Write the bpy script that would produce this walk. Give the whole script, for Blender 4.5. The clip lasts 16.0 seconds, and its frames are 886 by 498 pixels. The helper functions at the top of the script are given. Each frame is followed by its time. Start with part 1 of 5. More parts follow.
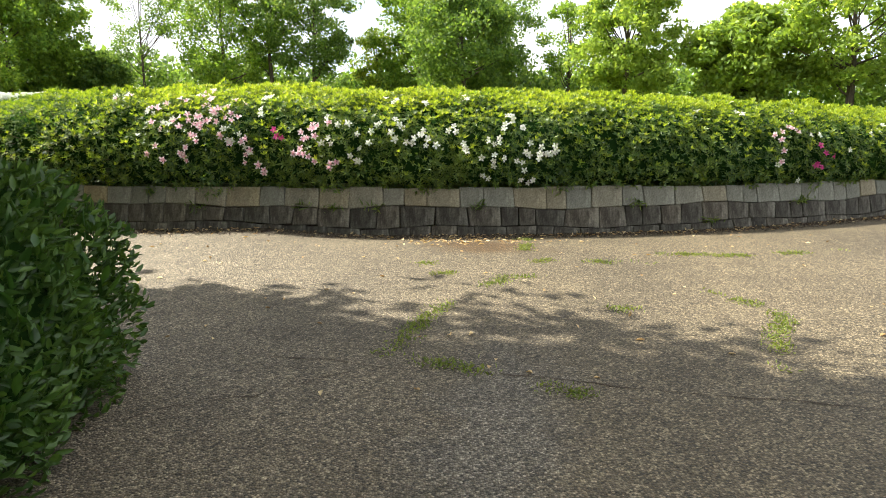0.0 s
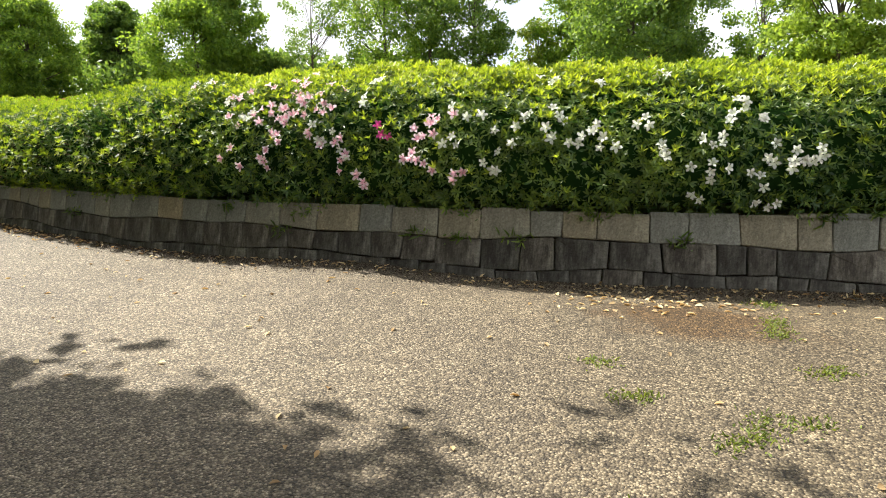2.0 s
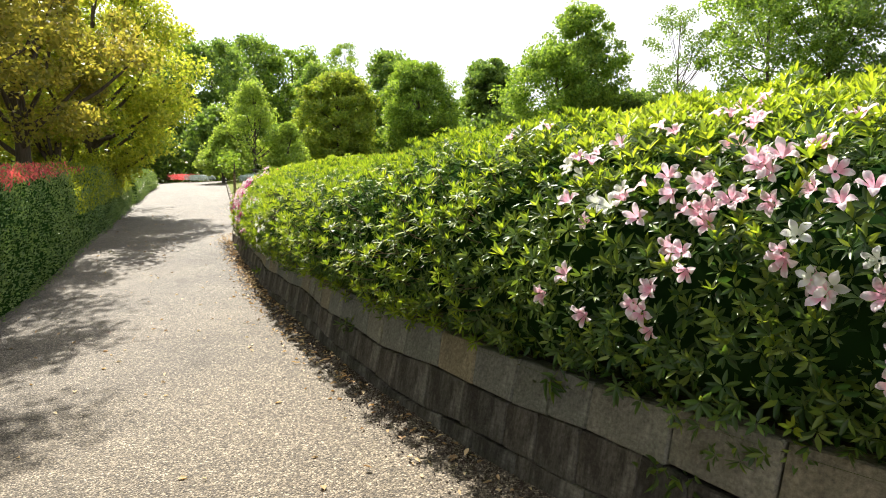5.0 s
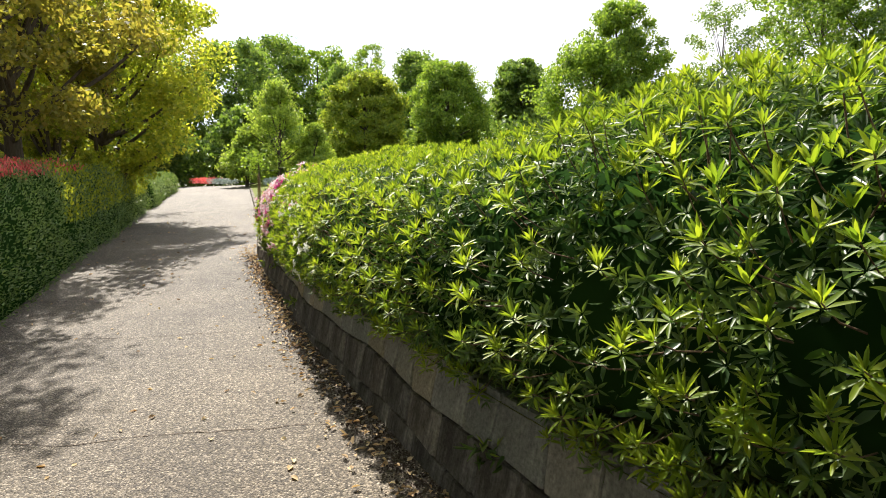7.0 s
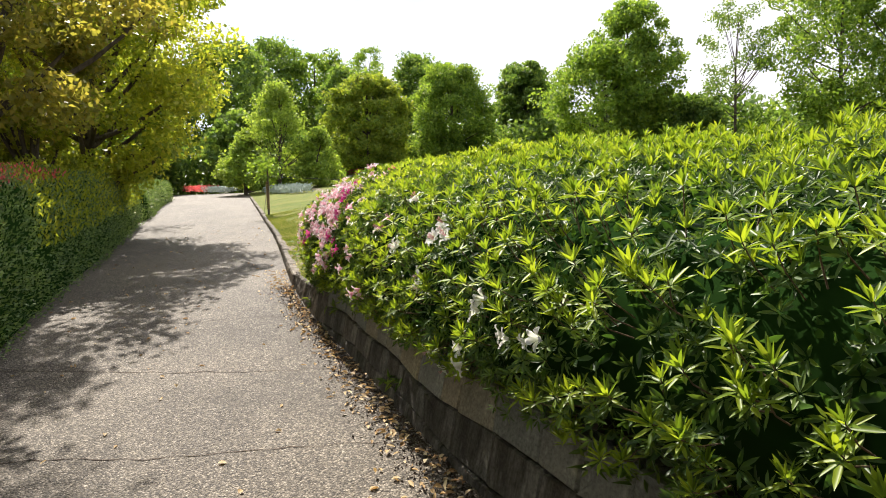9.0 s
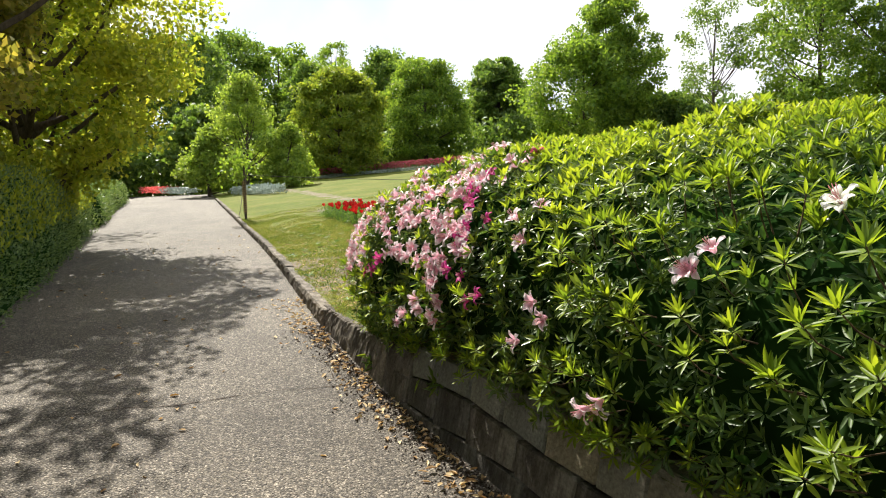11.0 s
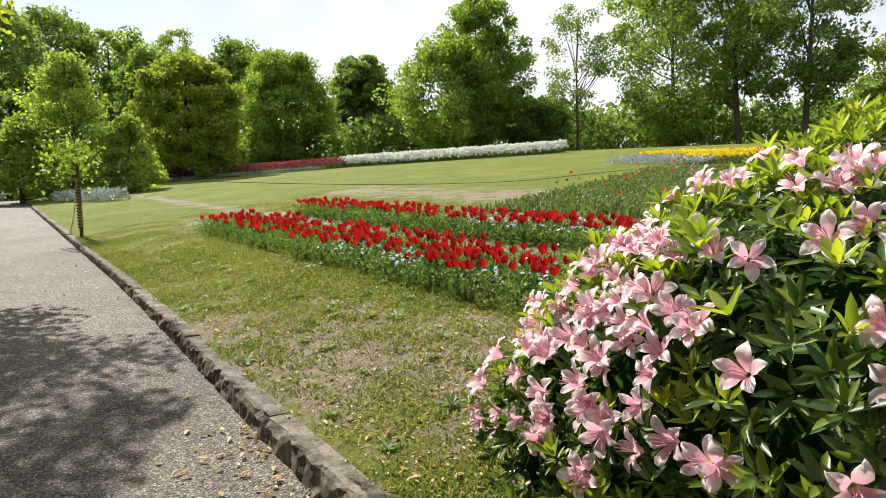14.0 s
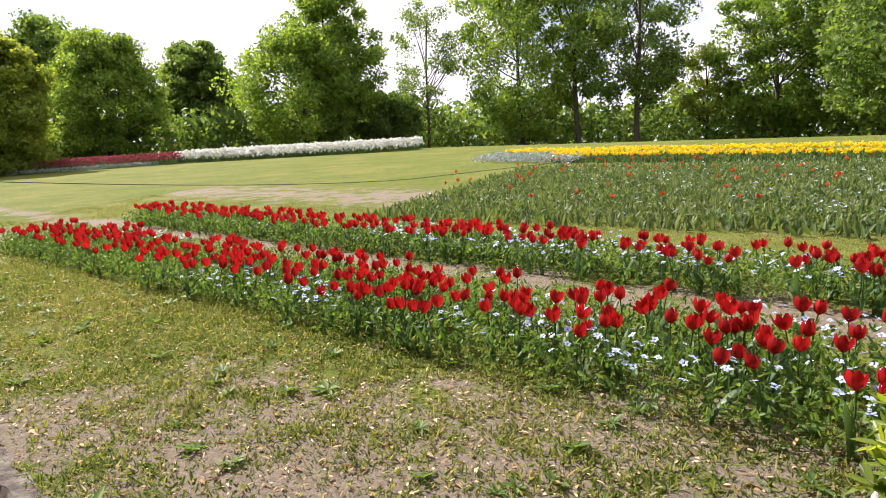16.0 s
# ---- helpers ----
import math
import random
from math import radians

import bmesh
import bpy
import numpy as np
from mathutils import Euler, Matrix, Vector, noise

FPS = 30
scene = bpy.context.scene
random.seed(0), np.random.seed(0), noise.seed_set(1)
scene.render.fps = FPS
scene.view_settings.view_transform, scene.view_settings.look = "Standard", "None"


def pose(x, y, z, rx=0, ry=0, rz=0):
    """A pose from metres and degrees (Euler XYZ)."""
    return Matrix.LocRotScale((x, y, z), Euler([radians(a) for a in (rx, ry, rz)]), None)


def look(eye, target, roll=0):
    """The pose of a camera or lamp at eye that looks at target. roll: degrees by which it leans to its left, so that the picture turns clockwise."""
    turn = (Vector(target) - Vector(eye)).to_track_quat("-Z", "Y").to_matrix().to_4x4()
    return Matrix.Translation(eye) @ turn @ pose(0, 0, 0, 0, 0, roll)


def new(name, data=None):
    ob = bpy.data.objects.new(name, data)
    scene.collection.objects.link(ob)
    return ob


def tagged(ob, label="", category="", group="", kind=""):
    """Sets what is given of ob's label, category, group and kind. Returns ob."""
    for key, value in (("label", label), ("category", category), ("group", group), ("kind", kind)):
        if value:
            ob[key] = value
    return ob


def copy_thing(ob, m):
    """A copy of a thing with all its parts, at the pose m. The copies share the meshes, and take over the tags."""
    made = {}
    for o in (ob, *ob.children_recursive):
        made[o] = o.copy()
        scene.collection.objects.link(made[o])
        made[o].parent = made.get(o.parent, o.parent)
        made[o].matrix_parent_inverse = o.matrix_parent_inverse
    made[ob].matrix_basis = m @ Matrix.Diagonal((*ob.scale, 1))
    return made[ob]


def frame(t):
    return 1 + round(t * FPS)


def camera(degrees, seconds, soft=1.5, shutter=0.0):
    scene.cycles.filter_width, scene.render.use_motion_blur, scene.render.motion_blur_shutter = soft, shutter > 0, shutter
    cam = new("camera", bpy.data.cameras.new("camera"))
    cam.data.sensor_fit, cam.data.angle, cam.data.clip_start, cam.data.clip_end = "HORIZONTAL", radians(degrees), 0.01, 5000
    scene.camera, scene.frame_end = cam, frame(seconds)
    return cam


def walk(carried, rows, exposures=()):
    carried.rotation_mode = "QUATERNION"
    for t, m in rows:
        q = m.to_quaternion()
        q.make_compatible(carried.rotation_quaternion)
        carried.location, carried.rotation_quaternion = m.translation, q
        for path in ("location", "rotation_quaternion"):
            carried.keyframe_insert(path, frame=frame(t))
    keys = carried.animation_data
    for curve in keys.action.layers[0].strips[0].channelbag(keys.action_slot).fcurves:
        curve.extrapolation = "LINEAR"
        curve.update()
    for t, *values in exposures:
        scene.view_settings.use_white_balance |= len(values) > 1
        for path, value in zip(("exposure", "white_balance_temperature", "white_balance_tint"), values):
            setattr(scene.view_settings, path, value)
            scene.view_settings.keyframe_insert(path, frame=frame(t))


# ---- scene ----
cam = camera(70.5, 16.0, soft=1.0)
PATH = [
    (0, (-0.178, 0.453, 1.39), (-0.125, 2.423, 1.048), 0.0),
    (0.5, (-0.104, 1.016, 1.375), (-0.182, 2.984, 1.031), 0.0),
    (1, (-0.175, 1.577, 1.381), (-0.367, 3.538, 1.035), -0.1),
    (1.5, (-0.189, 2.159, 1.387), (-0.503, 4.102, 1.036), -0.3),
    (2, (-0.266, 2.728, 1.415), (-0.701, 4.647, 1.061), -0.3),
    (2.5, (-0.334, 3.341, 1.432), (-0.868, 5.236, 1.076), -0.4),
    (3, (-0.529, 3.905, 1.481), (-1.168, 5.767, 1.126), -0.7),
    (3.5, (-0.775, 4.379, 1.563), (-1.508, 6.221, 1.301), -0.8),
    (4, (-1.085, 4.754, 1.609), (-2.051, 6.49, 1.378), -0.9),
    (4.5, (-1.444, 5.169, 1.65), (-2.63, 6.764, 1.428), -0.9),
    (5, (-1.873, 5.521, 1.661), (-3.257, 6.949, 1.447), -1.1),
    (5.2, (-2.021, 5.686, 1.663), (-3.431, 7.089, 1.454), -1.2),
    (7.3, (-4.282, 6.7, 1.591), (-5.72, 8.078, 1.403), -1.1),
    (7.5, (-4.505, 6.791, 1.581), (-5.948, 8.164, 1.402), -1.2),
    (8, (-5.101, 6.911, 1.611), (-6.54, 8.289, 1.437), -1.3),
    (8.5, (-5.655, 7.111, 1.639), (-7.085, 8.499, 1.463), -1.3),
    (9, (-6.243, 7.227, 1.674), (-7.656, 8.632, 1.497), -1.3),
    (9.5, (-6.801, 7.401, 1.693), (-8.196, 8.822, 1.513), -1.2),
    (10, (-7.383, 7.541, 1.728), (-8.761, 8.98, 1.547), -1.2),
    (10.2, (-7.585, 7.625, 1.716), (-8.956, 9.069, 1.534), -1.3),
    (12.3, (-9.932, 8.634, 1.681), (-11.08, 10.263, 1.501), -1.7),
    (12.5, (-10.104, 8.745, 1.712), (-11.216, 10.398, 1.528), -1.7),
    (13, (-10.537, 8.915, 1.743), (-11.582, 10.611, 1.567), -1.5),
    (13.5, (-10.889, 9.196, 1.752), (-11.866, 10.932, 1.57), -1.6),
    (14, (-11.281, 9.415, 1.78), (-12.218, 11.173, 1.602), -1.6),
    (14.5, (-11.569, 9.656, 1.795), (-12.448, 11.443, 1.61), -1.7),
    (15, (-11.864, 9.893, 1.827), (-12.652, 11.722, 1.641), -1.7),
    (15.5, (-12.117, 10.075, 1.864), (-12.777, 11.953, 1.673), -1.8),
    (16, (-12.301, 10.333, 1.881), (-12.783, 12.263, 1.677), -1.8),
]
walk(cam, [(t, look(eye, target, roll)) for t, eye, target, roll in PATH], [(0, 1.5, 6450, 6), (1.2, 1.3, 6450, 9), (2.2, 1.33, 6450, 9), (3.5, 1.5, 6450, 10), (5, 1.34, 6450, 11), (9, 1.05, 6450, 14), (12.5, 0.86, 6450, 8), (13.8, 0.78, 6400, 12), (15.2, 0.84, 6400, 18), (16, 1.0, 6350, 25)])

# ---- world and sun ----
SUN_TO = Vector((-0.93, 0.36, 1.12)).normalized()      # towards the sun
world = bpy.data.worlds.new("world")
scene.world = world
world.use_nodes = True
wn = world.node_tree
wn.nodes.clear()
w_out = wn.nodes.new("ShaderNodeOutputWorld")
w_bg = wn.nodes.new("ShaderNodeBackground")
w_sky = wn.nodes.new("ShaderNodeTexSky")
w_sky.sky_type = "NISHITA"
w_sky.sun_disc = False
w_sky.sun_elevation = math.asin(SUN_TO.z)
w_sky.sun_rotation = math.atan2(SUN_TO.x, SUN_TO.y)
w_co = wn.nodes.new("ShaderNodeTexCoord")
w_no = wn.nodes.new("ShaderNodeTexNoise")
w_no.inputs["Scale"].default_value = 2.6
w_no.inputs["Detail"].default_value = 6
w_ra = wn.nodes.new("ShaderNodeValToRGB")
w_ra.color_ramp.elements[0].position = 0.30
w_ra.color_ramp.elements[1].position = 0.50
w_mx = wn.nodes.new("ShaderNodeMix")
w_mx.data_type = "RGBA"
wn.links.new(w_co.outputs["Generated"], w_no.inputs["Vector"])
wn.links.new(w_no.outputs["Fac"], w_ra.inputs["Fac"])
wn.links.new(w_ra.outputs["Color"], w_mx.inputs[0])
wn.links.new(w_sky.outputs["Color"], w_mx.inputs[6])
w_mx.inputs[7].default_value = (6.7, 6.8, 7.0, 1)       # bright thin cloud
wn.links.new(w_mx.outputs[2], w_bg.inputs["Color"])
w_bg.inputs["Strength"].default_value = 0.09
wn.links.new(w_bg.outputs[0], w_out.inputs[0])

sun = new("sun", bpy.data.lights.new("sun", "SUN"))
sun.data.energy = 5.0
sun.data.angle = radians(0.6)
sun.data.color = (1.0, 0.94, 0.82)
sun.matrix_world = look(SUN_TO * 60, (0, 0, 0))

# ---- materials ----


class Nodes:
    def __init__(self, name):
        self.mat = bpy.data.materials.new(name)
        self.mat.use_nodes = True
        self.tree = self.mat.node_tree
        self.tree.nodes.clear()
        self.out = self.tree.nodes.new("ShaderNodeOutputMaterial")

    def add(self, kind, **values):
        n = self.tree.nodes.new("ShaderNode" + kind)
        for k, v in values.items():
            n.inputs[k.replace("_", " ")].default_value = v
        return n

    def link(self, a, b):
        self.tree.links.new(a, b)

    def coord(self, kind="Object"):
        return self.add("TexCoord").outputs[kind]

    def noise(self, scale, detail=4, rough=0.6, vec=None):
        n = self.add("TexNoise", Scale=scale, Detail=detail, Roughness=rough)
        self.link(vec or self.coord(), n.inputs["Vector"])
        return n.outputs["Fac"]

    def ramp(self, fac, stops):
        r = self.add("ValToRGB")
        e = r.color_ramp.elements
        while len(e) < len(stops):
            e.new(0.5)
        for el, (p, c) in zip(e, stops):
            el.position = p
            el.color = (*c, 1) if len(c) == 3 else c
        self.link(fac, r.inputs["Fac"])
        return r.outputs["Color"]

    def mix(self, fac, a, b, mode="MIX"):
        m = self.add("Mix")
        m.data_type = "RGBA"
        m.blend_type = mode
        for sock, v in ((m.inputs[0], fac), (m.inputs[6], a), (m.inputs[7], b)):
            if isinstance(v, (int, float)):
                sock.default_value = v
            elif isinstance(v, tuple):
                sock.default_value = (*v, 1)
            else:
                self.link(v, sock)
        return m.outputs[2]

    def bump(self, height, strength, dist):
        b = self.add("Bump", Strength=strength, Distance=dist)
        self.link(height, b.inputs["Height"])
        return b.outputs["Normal"]

    def surface(self, color, rough=0.8, normal=None, spec=0.3, trans=0.0, trans_color=None):
        p = self.add("BsdfPrincipled", Roughness=rough)
        p.inputs["Specular IOR Level"].default_value = spec
        if isinstance(color, tuple):
            p.inputs["Base Color"].default_value = (*color, 1)
        else:
            self.link(color, p.inputs["Base Color"])
        if normal is not None:
            self.link(normal, p.inputs["Normal"])
        shader = p.outputs[0]
        if trans:
            t = self.add("BsdfTranslucent")
            if trans_color is None:
                self.link(color, t.inputs["Color"])
            else:
                self.link(trans_color, t.inputs["Color"])
            m = self.add("MixShader", Fac=trans)
            self.link(shader, m.inputs[1])
            self.link(t.outputs[0], m.inputs[2])
            shader = m.outputs[0]
        self.link(shader, self.out.inputs[0])
        return self.mat


def leaf_material(name, low, mid, high, rough=0.45, trans=0.4, spec=0.4, patch=0.35, warm=(1.25, 1.15, 0.6)):
    """Leaves: each blade has its own tint; broad patches of younger growth; light shines through."""
    n = Nodes(name)
    rnd = n.add("NewGeometry").outputs["Random Per Island"]
    col = n.ramp(rnd, [(0.0, low), (0.55, mid), (1.0, high)])
    big = n.noise(0.9, 3)
    col = n.mix(n.ramp(big, [(0.4, (0, 0, 0)), (0.65, (patch,) * 3)]), col, high)
    tc = n.mix(1.0, col, warm, "MULTIPLY")
    tc = n.mix(1.0, tc, (1.7, 1.7, 1.7), "MULTIPLY")
    return n.surface(col, rough, None, spec, trans, tc)


AZALEA = leaf_material("azalea_leaf", (0.022, 0.053, 0.013), (0.060, 0.118, 0.021), (0.165, 0.225, 0.030), 0.36, 0.32)
SHOOT = leaf_material("azalea_young_leaf", (0.10, 0.165, 0.016), (0.17, 0.245, 0.021), (0.27, 0.325, 0.030), 0.40, 0.45)
LONG_LEAF = leaf_material("long_azalea_leaf", (0.020, 0.052, 0.014), (0.052, 0.104, 0.021), (0.125, 0.19, 0.03), 0.44, 0.30, 0.3, 0.3)
LONG_SHOOT = leaf_material("long_azalea_young_leaf", (0.07, 0.135, 0.014), (0.14, 0.215, 0.018), (0.23, 0.295, 0.024), 0.42, 0.44, 0.3)
# near-black stand-in for the shade deep inside the hedges
HEDGE_SHADE = leaf_material("hedge_inner_shade", (0.008, 0.022, 0.006), (0.014, 0.036, 0.008), (0.022, 0.05, 0.010), 1.0, 0.0, 0.0)
BOX_LEAF = leaf_material("clipped_hedge_leaf", (0.016, 0.042, 0.011), (0.03, 0.078, 0.016), (0.065, 0.135, 0.022), 0.36, 0.3)
PRIVET_LEAF = leaf_material("privet_leaf", (0.014, 0.038, 0.010), (0.036, 0.08, 0.017), (0.09, 0.155, 0.028), 0.36, 0.27)
SIDE_LEAF = leaf_material("path_hedge_leaf", (0.048, 0.095, 0.032), (0.10, 0.17, 0.055), (0.19, 0.26, 0.085), 0.32, 0.3, 0.5)
YOUNG_LEAF = leaf_material("yellow_green_leaf", (0.10, 0.145, 0.016), (0.20, 0.25, 0.025), (0.31, 0.33, 0.04), 0.5, 0.5)
RED_LEAF = leaf_material("red_young_leaf", (0.22, 0.04, 0.04), (0.48, 0.10, 0.10), (0.70, 0.21, 0.21), 0.5, 0.4, warm=(1.2, 0.8, 0.7))
TREE_A = leaf_material("tree_leaf_green", (0.055, 0.115, 0.02), (0.125, 0.215, 0.032), (0.21, 0.30, 0.045), 0.55, 0.5)
TREE_B = leaf_material("tree_leaf_light", (0.085, 0.15, 0.026), (0.17, 0.26, 0.045), (0.27, 0.35, 0.07), 0.55, 0.5)
TREE_C = leaf_material("tree_leaf_dark", (0.045, 0.095, 0.024), (0.095, 0.17, 0.036), (0.165, 0.24, 0.05), 0.55, 0.48)
TREE_D = leaf_material("tree_leaf_bronze", (0.075, 0.135, 0.018), (0.15, 0.22, 0.03), (0.25, 0.29, 0.04), 0.55, 0.5)
TREE_O = leaf_material("tree_leaf_copper", (0.13, 0.085, 0.02), (0.25, 0.165, 0.03), (0.36, 0.27, 0.045), 0.5, 0.5, warm=(1.25, 1.0, 0.6))
TREE_OLIVE = leaf_material("tree_leaf_olive", (0.11, 0.125, 0.028), (0.19, 0.205, 0.042), (0.29, 0.25, 0.06), 0.5, 0.5)
MOSS = leaf_material("crack_moss", (0.06, 0.095, 0.016), (0.115, 0.16, 0.028), (0.20, 0.235, 0.05), 0.6, 0.3)
TREE_Y = leaf_material("tree_leaf_yellow", (0.12, 0.18, 0.026), (0.23, 0.295, 0.038), (0.38, 0.385, 0.06), 0.5, 0.55)
GRASS = leaf_material("grass_blade", (0.05, 0.095, 0.015), (0.115, 0.175, 0.03), (0.30, 0.29, 0.11), 0.6, 0.35)
FADED = leaf_material("faded_tulip_leaf", (0.045, 0.086, 0.028), (0.085, 0.142, 0.045), (0.15, 0.195, 0.07), 0.55, 0.3)
HERB = leaf_material("bedding_leaf", (0.035, 0.085, 0.018), (0.075, 0.155, 0.028), (0.145, 0.235, 0.042), 0.5, 0.38)
TULIP_LEAF = leaf_material("tulip_leaf", (0.035, 0.08, 0.032), (0.06, 0.125, 0.045), (0.11, 0.18, 0.06), 0.45, 0.3)
LITTER = leaf_material("dry_leaf", (0.16, 0.085, 0.03), (0.40, 0.26, 0.11), (0.60, 0.50, 0.30), 0.7, 0.15, warm=(1.1, 0.9, 0.6))


def bark_material():
    n = Nodes("bark")
    w = n.add("TexNoise", Scale=3.0, Detail=8.0, Roughness=0.7)
    m = n.add("Mapping")
    m.inputs["Scale"].default_value = (6, 6, 1.2)
    n.link(n.coord(), m.inputs["Vector"])
    n.link(m.outputs[0], w.inputs["Vector"])
    col = n.ramp(w.outputs["Fac"], [(0.3, (0.035, 0.027, 0.02)), (0.7, (0.13, 0.105, 0.08))])
    return n.surface(col, 0.9, n.bump(w.outputs["Fac"], 0.6, 0.03), 0.2)


BARK = bark_material()


def path_material():
    """Exposed aggregate: pebbles of many tints in a pale binder, stained in broad patches."""
    n = Nodes("washed_pebble_paving")
    v = n.coord()
    cell = n.add("TexVoronoi", Scale=112.0)
    n.link(v, cell.inputs["Vector"])
    tint = n.add("SeparateColor")
    n.link(cell.outputs["Color"], tint.inputs[0])
    col = n.ramp(tint.outputs[0], [(0.0, (0.05, 0.045, 0.038)), (0.4, (0.135, 0.121, 0.098)), (0.75, (0.21, 0.19, 0.155)), (1.0, (0.40, 0.37, 0.315))])
    gap = n.ramp(cell.outputs["Distance"], [(0.35, (1, 1, 1)), (0.75, (0.50, 0.47, 0.44))])
    col = n.mix(1.0, col, gap, "MULTIPLY")
    big = n.ramp(n.noise(0.55, 5, 0.65, v), [(0.35, (0.72, 0.70, 0.68)), (0.62, (1.10, 1.07, 1.02))])
    col = n.mix(1.0, col, big, "MULTIPLY")
    mid = n.ramp(n.noise(5.0, 4, 0.6, v), [(0.3, (0.82, 0.80, 0.78)), (0.6, (1.04, 1.03, 1.02))])
    col = n.mix(1.0, col, mid, "MULTIPLY")
    # paving tone tuned along x: neutral, then paler, then darker brown
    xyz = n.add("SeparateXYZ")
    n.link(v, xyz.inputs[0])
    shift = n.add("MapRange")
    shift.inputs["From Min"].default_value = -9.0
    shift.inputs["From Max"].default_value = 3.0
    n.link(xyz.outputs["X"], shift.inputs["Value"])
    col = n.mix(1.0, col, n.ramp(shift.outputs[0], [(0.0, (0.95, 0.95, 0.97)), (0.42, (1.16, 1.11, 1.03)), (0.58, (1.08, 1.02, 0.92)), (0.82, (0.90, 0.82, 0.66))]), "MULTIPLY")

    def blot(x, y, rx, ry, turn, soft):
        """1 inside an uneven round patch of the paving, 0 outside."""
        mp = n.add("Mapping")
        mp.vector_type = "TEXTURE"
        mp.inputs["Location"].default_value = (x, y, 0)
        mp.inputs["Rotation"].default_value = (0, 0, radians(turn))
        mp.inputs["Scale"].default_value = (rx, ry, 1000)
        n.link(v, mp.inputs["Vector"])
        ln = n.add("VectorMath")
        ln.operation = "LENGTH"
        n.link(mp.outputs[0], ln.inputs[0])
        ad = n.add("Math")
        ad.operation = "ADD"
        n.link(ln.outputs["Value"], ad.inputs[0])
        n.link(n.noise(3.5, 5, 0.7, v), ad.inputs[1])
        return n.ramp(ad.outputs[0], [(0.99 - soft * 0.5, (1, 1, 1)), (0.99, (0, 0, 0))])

    col = n.mix(blot(0.35, 6.35, 1.5, 1.0, -10, 0.7), col, n.mix(1.0, col, (0.72, 0.55, 0.36), "MULTIPLY"))
    # long oval blot tinted blue-grey
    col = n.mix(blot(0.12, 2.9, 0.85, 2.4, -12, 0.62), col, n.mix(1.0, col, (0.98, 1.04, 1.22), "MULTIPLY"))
    speck = n.ramp(n.noise(42.0, 3, 0.8, v), [(0.32, (0.50, 0.49, 0.48)), (0.52, (1.0, 1.0, 1.0)), (0.70, (1.5, 1.47, 1.43))])
    col = n.mix(1.0, col, speck, "MULTIPLY")
    return n.surface(col, 0.72, n.bump(cell.outputs["Distance"], 0.9, -0.007), 0.35)


def lawn_material():
    n = Nodes("lawn_turf")
    v = n.coord()
    fine = n.noise(34.0, 6, 0.8, v)
    green = n.ramp(fine, [(0.30, (0.032, 0.055, 0.009)), (0.5, (0.10, 0.135, 0.016)), (0.70, (0.19, 0.215, 0.030))])
    soil = n.ramp(n.noise(40.0, 5, 0.7, v), [(0.25, (0.12, 0.095, 0.066)), (0.7, (0.28, 0.238, 0.175))])
    bare = n.add("VertexColor")
    bare.layer_name = "bare"
    tone = n.ramp(n.noise(6.0, 5, 0.65, v), [(0.3, (0.68, 0.72, 0.62)), (0.65, (1.15, 1.12, 1.1))])
    green = n.mix(1.0, green, tone, "MULTIPLY")
    dry = n.ramp(n.noise(0.55, 6, 0.7, v), [(0.42, (0, 0, 0)), (0.66, (0.45,) * 3)])
    green = n.mix(dry, green, n.ramp(fine, [(0.3, (0.15, 0.13, 0.035)), (0.7, (0.33, 0.285, 0.085))]))
    spot = n.mix(0.3, n.noise(2.2, 8, 0.72, v), n.noise(17.0, 4, 0.7, v))
    m = n.add("Math")
    m.operation = "ADD"
    n.link(spot, m.inputs[0])
    n.link(bare.outputs["Color"], m.inputs[1])
    fac = n.ramp(m.outputs[0], [(0.585, (0, 0, 0)), (0.66, (1, 1, 1))])
    col = n.mix(fac, green, soil)
    return n.surface(col, 0.9, n.bump(fine, 0.8, 0.03), 0.15)


def stone_material(name, a, b, c, stain=0.75):
    n = Nodes(name)
    v = n.coord()
    rnd = n.add("ObjectInfo").outputs["Random"]
    base = n.ramp(rnd, [(0.0, a), (0.6, b), (1.0, c)])
    grain = n.ramp(n.noise(60, 5, 0.7, v), [(0.28, (0.5, 0.49, 0.48)), (0.72, (1.35, 1.35, 1.33))])
    col = n.mix(1.0, base, grain, "MULTIPLY")
    mp = n.add("Mapping")
    mp.inputs["Scale"].default_value = (9, 9, 2.2)
    n.link(v, mp.inputs["Vector"])
    streak = n.ramp(n.noise(1.0, 5, 0.65, mp.outputs[0]), [(0.42, (0.28, 0.26, 0.25)), (0.62, (1, 1, 1))])
    col = n.mix(stain, col, streak, "MULTIPLY")
    moss = n.ramp(n.noise(3.2, 6, 0.7, v), [(0.60, (0, 0, 0)), (0.72, (0.55,) * 3)])
    col = n.mix(moss, col, (0.07, 0.075, 0.03))
    li = n.add("TexVoronoi", Scale=9.0)
    n.link(v, li.inputs["Vector"])
    lich = n.ramp(li.outputs["Distance"], [(0.10, (0.6,) * 3), (0.14, (0, 0, 0))])
    sel = n.ramp(n.noise(1.1, 2, 0.5, v), [(0.44, (0, 0, 0)), (0.54, (1, 1, 1))])
    col = n.mix(n.mix(1.0, lich, sel, "MULTIPLY"), col, (0.34, 0.34, 0.31))
    return n.surface(col, 0.88, n.bump(n.noise(28, 8, 0.75, v), 0.8, 0.02), 0.25)


